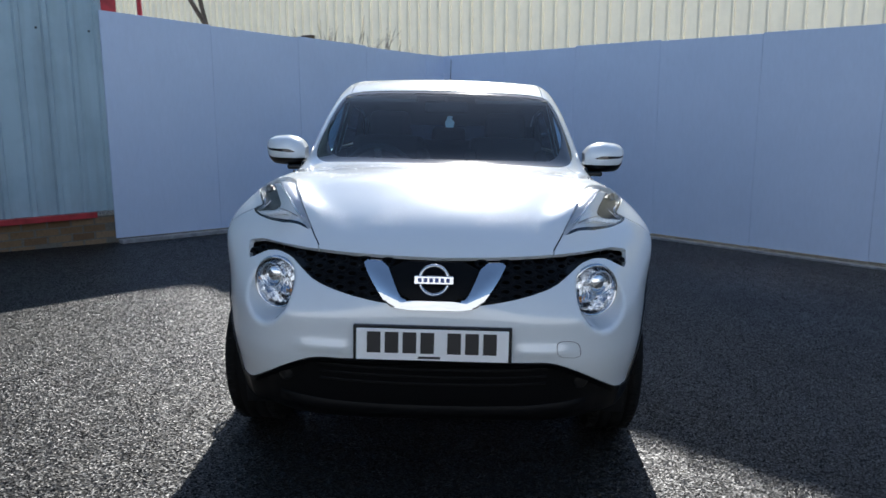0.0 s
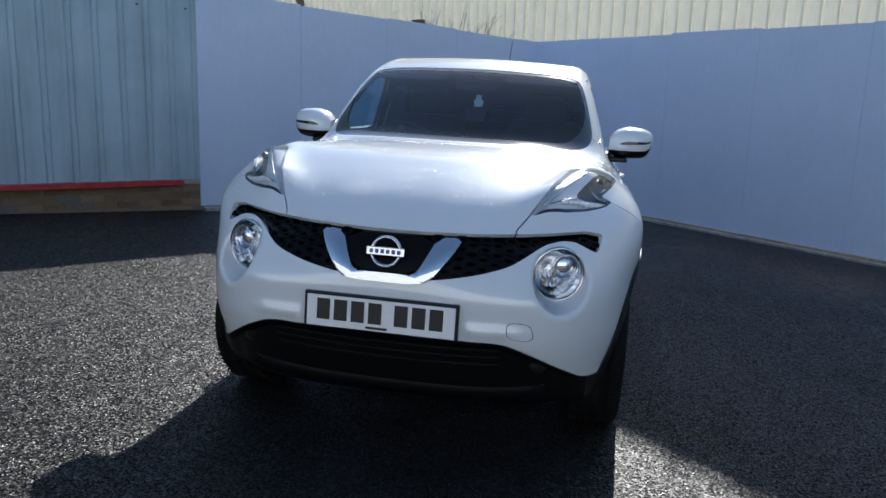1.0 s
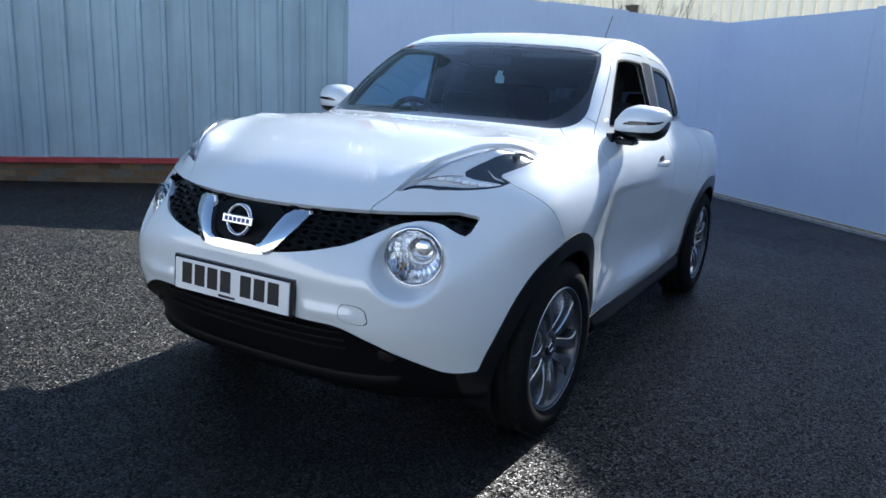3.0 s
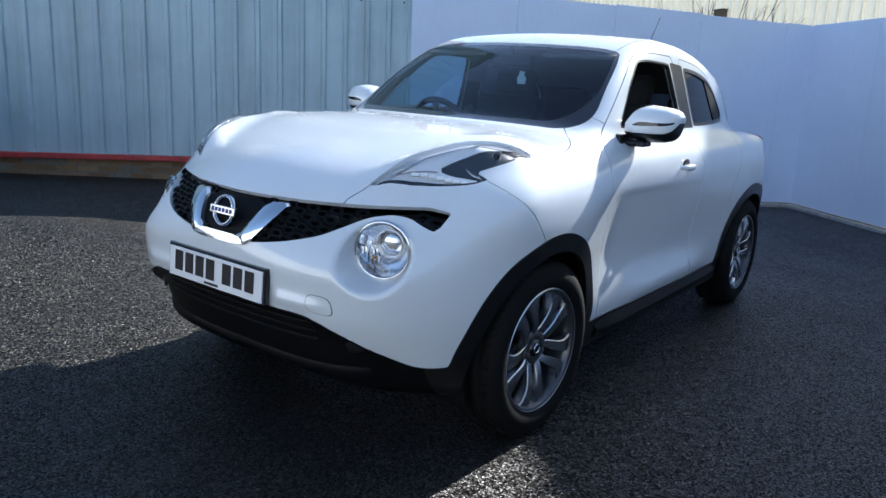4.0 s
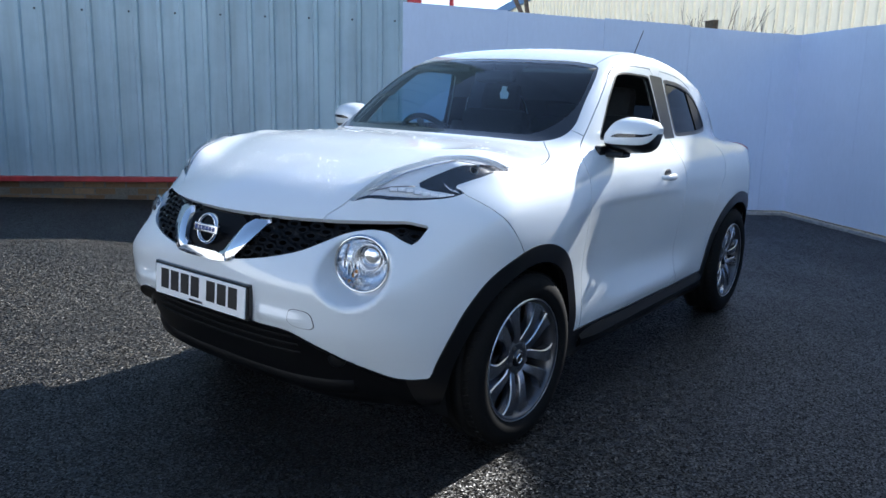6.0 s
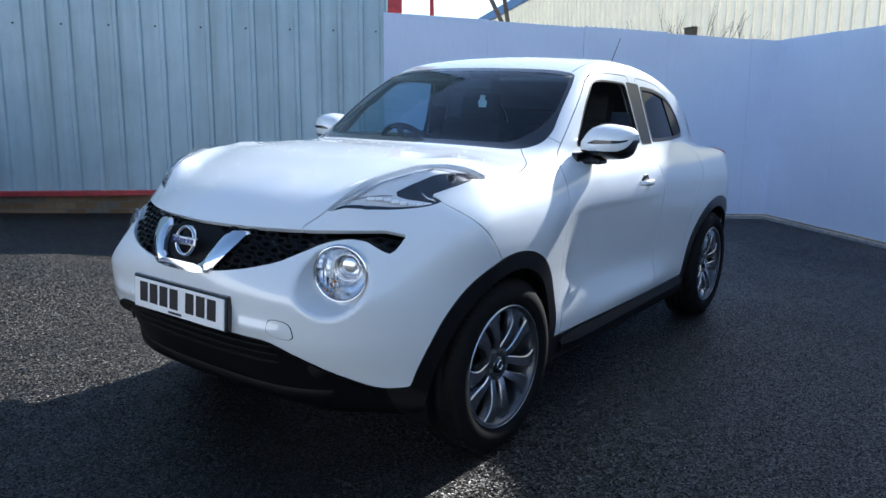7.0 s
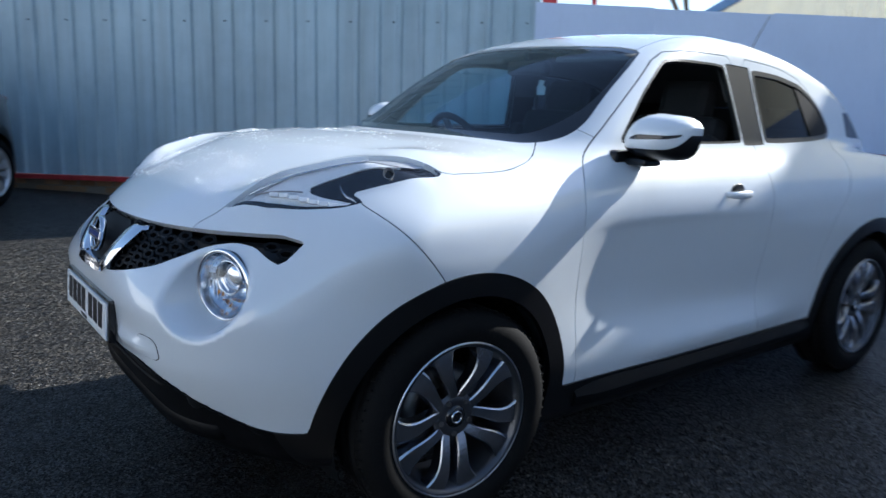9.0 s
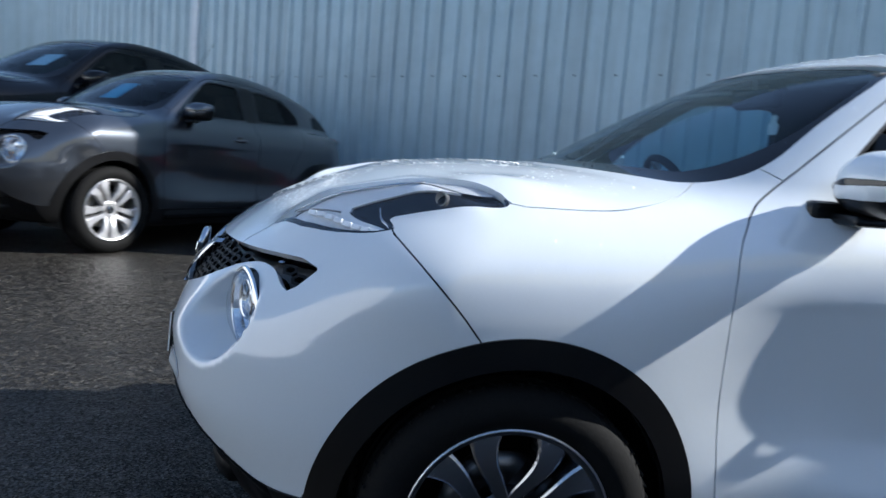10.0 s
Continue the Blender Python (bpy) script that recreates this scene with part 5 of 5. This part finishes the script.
def build_cabin(root):
    bm = bmesh.new()
    box(bm, (1.08, 2.6, 0.06), (0, 2.6, 0.33), 0.01)
    part("cabin_floor", bm, TRIM, root)
    bm = bmesh.new()
    box(bm, (1.08, 0.02, 0.75), (0, 1.06, 0.66), 0.0)
    part("bulkhead", bm, TRIM, root)
    # dashboard: a swept section
    bm = bmesh.new()
    sec = [(1.06, 1.06), (1.20, 1.085), (1.42, 1.085), (1.58, 1.06), (1.64, 1.01), (1.62, 0.92), (1.52, 0.78), (1.42, 0.60), (1.10, 0.60)]
    rows = []
    for i in range(13):
        x = -0.70 + 1.4 * i / 12
        hood = 0.05 * math.exp(-((x + 0.36) / 0.16)**2)
        rows.append([bm.verts.new((x, yy + 0.10 * (x / 0.7)**2 * (1 if yy < 1.3 else -0.3), zz + (hood if 1.3 < yy < 1.63 and zz > 1.0 else 0) - 0.02 * (x / 0.7)**2)) for yy, zz in sec])
    for a, b in zip(rows, rows[1:]):
        for k in range(len(sec)):
            bm.faces.new((a[k], a[(k + 1) % len(sec)], b[(k + 1) % len(sec)], b[k]))
    bm.faces.new(rows[0])
    bm.faces.new(rows[-1][::-1])
    part("dashboard", bm, TRIM, root, "dark moulded dashboard", True)
    sw = empty("steering_wheel", Matrix.Translation((-0.36, 1.72, 1.03)) @ Matrix.Rotation(radians(-62), 4, 'X'))
    sw.parent = root
    bm = bmesh.new()
    n, m = 40, 10
    R, r = 0.178, 0.0155
    ring = [[bm.verts.new(((R + r * math.cos(b)) * math.cos(a), (R + r * math.cos(b)) * math.sin(a), r * math.sin(b))) for b in [2 * math.pi * j / m for j in range(m)]] for a in [2 * math.pi * i / n for i in range(n)]]
    for i in range(n):
        for j in range(m):
            bm.faces.new((ring[i][j], ring[(i + 1) % n][j], ring[(i + 1) % n][(j + 1) % m], ring[i][(j + 1) % m]))
    part("wheel_rim", bm, TRIM, sw, "black leather steering wheel rim", True)
    bm = bmesh.new()
    box(bm, (0.17, 0.12, 0.05), (0, 0, -0.02), 0.02)
    part("airbag_pad", bm, TRIM, sw)
    for a in (10, 170, 270):
        bm = bmesh.new()
        box(bm, (0.12, 0.035, 0.018), (0.11, 0, -0.01), 0.006, Matrix.Rotation(radians(a), 4, 'Z'))
        part("wheel_spoke", bm, TRIM if a < 200 else ALLOY, sw)
    for x in (-0.37, 0.37):
        build_seat(root, x, 1.98)
    bm = bmesh.new()
    box(bm, (1.20, 0.50, 0.17), (0, 2.86, 0.62), 0.05)
    box(bm, (1.20, 0.14, 0.58), (0, 0, 0), 0.05, Matrix.Translation((0, 3.17, 0.90)) @ Matrix.Rotation(radians(-20), 4, 'X'))
    part("rear_bench", bm, FABRIC, root, "dark fabric rear bench")
    for x in (-0.40, 0.0, 0.40):
        bm = bmesh.new()
        box(bm, (0.25, 0.08, 0.13), (0, 0, 0), 0.035, Matrix.Translation((x, 3.28, 1.21)) @ Matrix.Rotation(radians(-14), 4, 'X'))
        part("rear_headrest", bm, FABRIC, root)
    bm = bmesh.new()
    box(bm, (0.24, 0.05, 0.065), (0, 1.80, 1.405), 0.018)
    tube(bm, (0, 1.78, 1.47), (0, 1.80, 1.42), 0.010)
    part("rear_view_mirror", bm, TRIM, root)
    for x in (-0.36, 0.36):
        bm = bmesh.new()
        box(bm, (0.40, 0.16, 0.022), (0, 0, 0), 0.009, Matrix.Translation((x, 1.87, 1.455)) @ Matrix.Rotation(radians(14), 4, 'X'))
        part("sun_visor", bm, LINER, root)


def build_wipers(root):
    for x0, x1, y0, y1 in ((-0.50, 0.12, 1.16, 1.04), (0.10, 0.62, 1.03, 1.25)):
        wip = empty("wiper")
        wip.parent = root
        bm = bmesh.new()
        pts = []
        for i in range(9):
            u = i / 8
            x = x0 + (x1 - x0) * u
            y = 1.075 + 0.56 * x * x
            pts.append(Vector((x, y - 0.015, 1.098 + 0.006 * u)))
        rings = [[bm.verts.new(p + Vector((0, 0.007 * math.cos(q), 0.007 * math.sin(q)))) for q in [k * math.pi / 3 for k in range(6)]] for p in pts]
        for a, b in zip(rings, rings[1:]):
            for k in range(6):
                bm.faces.new((a[k], a[(k + 1) % 6], b[(k + 1) % 6], b[k]))
        part("blade", bm, PLASTIC, wip)
        bm = bmesh.new()
        tube(bm, pts[0] + Vector((0, -0.03, -0.012)), pts[4] + Vector((0, -0.006, 0.016)), 0.010, 0.006, 8)
        part("arm", bm, PLASTIC, wip)
    # plastic scuttle under the glass
    bm = bmesh.new()
    rows = []
    for i in range(31):
        x = -0.70 + 1.4 * i / 30
        y = 1.03 + 0.57 * x * x
        z = 1.094 - 0.02 * x * x
        rows.append([bm.verts.new((x, y - 0.07, z - 0.035)), bm.verts.new((x, y + 0.04, z + 0.004)), bm.verts.new((x, y + 0.05, z - 0.03))])
    for a, b in zip(rows, rows[1:]):
        for k in range(2):
            bm.faces.new((a[k], a[k + 1], b[k + 1], b[k]))
    part("scuttle", bm, PLASTIC, root, "black scuttle panel")


def build_car(m, paint, label, style, plate=True):
    root = tagged(empty("car", Matrix()), label, "car", "parked cars")
    build_body(root, paint, plate)
    for s in (1, -1):
        for y in (AXLE_F, AXLE_R):
            build_wheel(root, s, y, style, -2.2 if y == AXLE_F else 0.0)
            build_liner(root, s, y)
    for s in (1, -1):
        build_sill(root, s)
    build_cabin(root)
    build_wipers(root)
    bm = bmesh.new()
    tube(bm, (0, 3.38, 1.475), (0, 3.44, 1.50), 0.018, 0.010, 12)
    tube(bm, (0, 3.42, 1.49), (0, 3.66, 1.80), 0.0035, 0.002, 8)
    part("aerial", bm, PLASTIC, root)
    bm = bmesh.new()
    box(bm, (1.16, 3.2, 0.04), (0, 2.15, 0.215), 0.01)
    part("underbody", bm, PLASTIC, root, "dark underbody tray")
    root.matrix_basis = m
    return root


ALLOY_FACE = plain("diamond_cut_alloy", (0.46, 0.47, 0.50), 0.22, 1.0, grain=0.05, scale=300)
CAR_M = YARD @ Matrix.Translation((-0.008, 0, 0))
car_white = build_car(CAR_M, WHITE, "pearl white small crossover car with black cladding, wet with rain beads", "twin")


def build_tag():
    bm = bmesh.new()
    prism(bm, [(-0.035, -0.05), (0.035, -0.05), (0.045, 0.0), (0.02, 0.02), (0.03, 0.05), (-0.02, 0.055), (-0.03, 0.015), (-0.045, 0.0)], 0.004)
    t = tagged(part("hanging_tag", bm, PAPER), "white paper tag hanging from the cabin mirror", "tag")
    t.matrix_basis = CAR_M @ Matrix.Translation((0.02, 1.86, 1.325)) @ Matrix.Scale(0.62, 4)


build_tag()


def build_beads():
    """Rain beads standing on the upper panels of the white car."""
    rng = np.random.default_rng(5)
    src = [o for o in car_white.children if o.name.split(".")[0] in ("bonnet", "roof", "front_wing", "body_side", "front_door", "headlamp", "windscreen_seal")]
    P, N, A = [], [], []
    for o in src:
        if o.data is None:
            continue
        me = o.data
        co = np.empty(len(me.vertices) * 3)
        me.vertices.foreach_get("co", co)
        co = co.reshape(-1, 3)
        tri = np.empty(len(me.polygons) * 3, int)
        me.loops.foreach_get("vertex_index", tri)
        tri = tri.reshape(-1, 3)
        a, b, c = co[tri[:, 0]], co[tri[:, 1]], co[tri[:, 2]]
        n = np.cross(b - a, c - a)
        area = np.linalg.norm(n, axis=1)
        n = n / np.maximum(area, 1e-12)[:, None]
        up = np.clip(n[:, 2], 0, 1)
        wgt = area * np.where(up > 0.25, 0.25 + up, 0.05)
        P.append((a + b + c) / 3)
        N.append(n)
        A.append(wgt)
    P, N, A = np.concatenate(P), np.concatenate(N), np.concatenate(A)
    P0 = P
    keep = (N[:, 2] > -0.2) & (P0[:, 2] > 0.62) & (np.linalg.norm(N, axis=1) > 0.5)
    P, N, A = P[keep], N[keep], A[keep]
    # beads gather in drifts
    drift = np.array([noise.noise(Vector((p[0] * 7.5, p[1] * 7.5, p[2] * 7.5))) for p in P])
    A = A * np.clip(0.5 + drift * 1.6, 0.04, 2.0) * np.where((np.abs(P[:, 1] - 0.33) < 0.10) & (P[:, 2] > 0.90), 4.5, np.where(P[:, 1] < 0.24, 0.06, 0.5))
    pick = rng.choice(len(P), 4800, p=A / A.sum())
    verts, faces = [], []
    for i in pick:
        n = Vector(N[i])
        q = n.to_track_quat("Z", "Y")
        r = 0.0012 + 0.0025 * rng.random()**2
        h = r * (0.5 + 0.25 * rng.random())
        o = Vector(P[i]) + q @ Vector((rng.normal() * 0.006, rng.normal() * 0.006, 0))
        k = len(verts)
        for j in range(6):
            a = j * math.pi / 3
            verts.append(o + q @ Vector((r * math.cos(a), r * math.sin(a), -0.0002)))
        for j in range(6):
            a = j * math.pi / 3
            verts.append(o + q @ Vector((0.72 * r * math.cos(a), 0.72 * r * math.sin(a), h * 0.72)))
        verts.append(o + q @ Vector((0, 0, h)))
        for j in range(6):
            jj = (j + 1) % 6
            faces += [(k + j, k + jj, k + 6 + jj), (k + j, k + 6 + jj, k + 6 + j), (k + 6 + j, k + 6 + jj, k + 12)]
    me = bpy.data.meshes.new("rain_beads")
    me.from_pydata([tuple(v) for v in verts], [], faces)
    me.polygons.foreach_set("use_smooth", [True] * len(me.polygons))
    m, t, p = material("water")
    p.inputs["Base Color"].default_value = (1, 1, 1, 1)
    p.inputs["Roughness"].default_value, p.inputs["IOR"].default_value, p.inputs["Transmission Weight"].default_value = 0.0, 1.33, 1.0
    me.materials.append(m)
    ob = tagged(new("rain_beads", me), "small clear rain beads on the white panels", "rain beads", kind="stuff")
    ob.visible_shadow = False
    ob.matrix_basis = CAR_M


build_beads()


# ---------------------------------------------------------------- the other parked cars
def repaint(root, swap):
    for o in root.children_recursive:
        if o.type == 'MESH' and o.data.materials and o.data.materials[0] in swap:
            o.material_slots[0].link = 'OBJECT'
            o.material_slots[0].material = swap[o.data.materials[0]]


GREY_M = Matrix.Translation((-3.62, -2.35, 0.24)) @ Matrix.Rotation(radians(53), 4, 'Z') @ Matrix.Diagonal((1, 1.04, 1.02, 1))
car_grey = tagged(copy_thing(car_white, GREY_M), "gunmetal grey small crossover parked nose-out by the clad wall", "car", "parked cars")
repaint(car_grey, {WHITE: GREY, ALLOY_FACE: ALLOY_SILVER, ALLOY_DARK: ALLOY_SILVER})
BLACK_M = GREY_M @ Matrix.Translation((-2.3, 0.3, 0)) @ Matrix.Diagonal((1.06, 1.24, 1.28, 1))
car_black = tagged(copy_thing(car_white, BLACK_M), "tall black car parked beside the grey crossover", "car", "parked cars")
repaint(car_black, {WHITE: BLACK_PAINT, ALLOY_FACE: ALLOY_SILVER, ALLOY_DARK: ALLOY_SILVER})


def close_window(root):
    """The copies have both front windows up."""
    far = next(o for o in root.children if o.name.split(".")[0] == "front_window")
    ob = far.copy()
    scene.collection.objects.link(ob)
    ob.matrix_basis = Matrix.Diagonal((-1, 1, 1, 1)) @ far.matrix_basis
    for o in (ob, far):
        o.material_slots[0].link = 'OBJECT'
        o.material_slots[0].material = PRIVACY


close_window(car_grey)
close_window(car_black)


def price_sheet(m, mat, w, h, label):
    bm = bmesh.new()
    box(bm, (w, 0.003, h), (0, 0, 0), 0.0005)
    ob = tagged(part("price_sheet", bm, mat), label, "sheet")
    ob.matrix_basis = m @ Matrix.Rotation(radians(-58), 4, 'X')


price_sheet(GREY_M @ Matrix.Translation((0.02, 1.50, 1.30)), PAPER_BLUE, 0.21, 0.28, "pale blue price sheet behind the grey car's windscreen")
price_sheet(BLACK_M @ Matrix.Translation((0.25, 1.52, 1.30)), PAPER, 0.30, 0.22, "white price sheet behind the black car's windscreen")


# ---------------------------------------------------------------- brick plinth under the clad wall
def build_plinth():
    m0 = Matrix.Translation((*BLUE_B, 0)) @ Matrix.Rotation(radians(45), 4, 'Z')
    bm = bmesh.new()
    box(bm, (BLUE_LEN, 0.10, 0.62), (-BLUE_LEN / 2, 0.062, RAIL_Z - 0.335), 0.0, m0)
    plinth = tagged(part("wall_plinth", bm, MORTAR), "low brown brick plinth with pale mortar", "brick plinth", kind="structure")
    rng = random.Random(3)
    meshes = []
    for k in range(4):
        bm = bmesh.new()
        box(bm, (0.213 - 0.004 * k, 0.06, 0.064), (0, 0, 0), 0.004)
        me = bpy.data.meshes.new("brick")
        bm.to_mesh(me)
        bm.free()
        me.materials.append(BRICK)
        meshes.append(me)
    for r in range(5):
        for c in range(58):
            ob = new("brick", meshes[rng.randrange(4)])
            ob.parent = plinth
            ob.matrix_basis = m0 @ Matrix.Translation((-0.115 - 0.225 * c - (0.1125 if r % 2 else 0), 0.040 + rng.uniform(-0.003, 0.003), RAIL_Z - 0.068 - 0.075 * r))


build_plinth()


# ---------------------------------------------------------------- odds and ends behind the hoarding
def build_pole(name, a, b, r, mat, label, cat):
    bm = bmesh.new()
    tube(bm, a, b, r, r * 0.92, 10)
    tagged(part(name, bm, mat, smooth=True), label, cat)


build_pole("timber_prop", (-1.60, 6.98, 0.0), (-3.34, 6.88, 3.12), 0.030, WOOD, "brown timber prop leaning behind the hoarding", "timber prop")
build_pole("timber_prop", (-2.55, 7.21, 0.0), (-3.20, 7.21, 3.15), 0.030, WOOD, "brown timber prop standing behind the hoarding", "timber prop")
build_pole("drain_pipe", (-3.36, 5.98, 0.0), (-3.40, 5.98, 3.6), 0.030, RED_PAINT, "rusty brown pipe behind the hoarding", "pipe")


def build_box():
    root = tagged(empty("wall_box", Matrix.Translation((-3.44, 15.72, 3.12)) @ Matrix.Rotation(radians(-35), 4, 'Z')), "small brown timber box fixed to the cream warehouse wall", "timber box")
    bm = bmesh.new()
    box(bm, (0.30, 0.16, 0.17), (0, 0, 0.03), 0.006)
    part("body", bm, WOOD, root)
    bm = bmesh.new()
    box(bm, (0.34, 0.20, 0.025), (0, 0, 0.126), 0.004)
    part("lid", bm, BARK, root)


build_box()


def build_shrub(name, at, height, spread, seed, label):
    """A bare winter shrub: forked twigs tapering upwards."""
    rng = random.Random(seed)
    bm = bmesh.new()

    def grow(p, d, length, r, depth):
        q = p + d * length
        tube(bm, p, q, r, r * 0.7, 5)
        if depth == 0:
            return
        for _ in range(rng.choice((2, 3))):
            e = (d + Vector((rng.uniform(-1, 1), rng.uniform(-1, 1), rng.uniform(-0.2, 0.7))) * spread).normalized()
            grow(p + d * length * rng.uniform(0.6, 1.0), e, length * rng.uniform(0.55, 0.8), r * 0.62, depth - 1)
    for _ in range(5):
        grow(Vector((rng.uniform(-0.3, 0.3), rng.uniform(-0.2, 0.2), 0)), Vector((rng.uniform(-0.3, 0.3), rng.uniform(-0.3, 0.3), 1)).normalized(), height * 0.42, 0.022, 4)
    root = tagged(empty(name, Matrix.Translation(at)), label, "shrub", "bare shrubs")
    part("twig_tangle", bm, BARK, root)


build_shrub("bare_shrub", (-5.2, 10.2, 0.0), 3.0, 0.55, 4, "leafless brown shrub behind the hoarding")
build_shrub("bare_shrub", (-6.6, 11.2, 0.0), 3.2, 0.55, 9, "leafless brown shrub against the pale sky")
build_shrub("bare_shrub", (-1.9, 11.0, 0.0), 3.0, 0.30, 12, "thin bare stems rising above the hoarding")
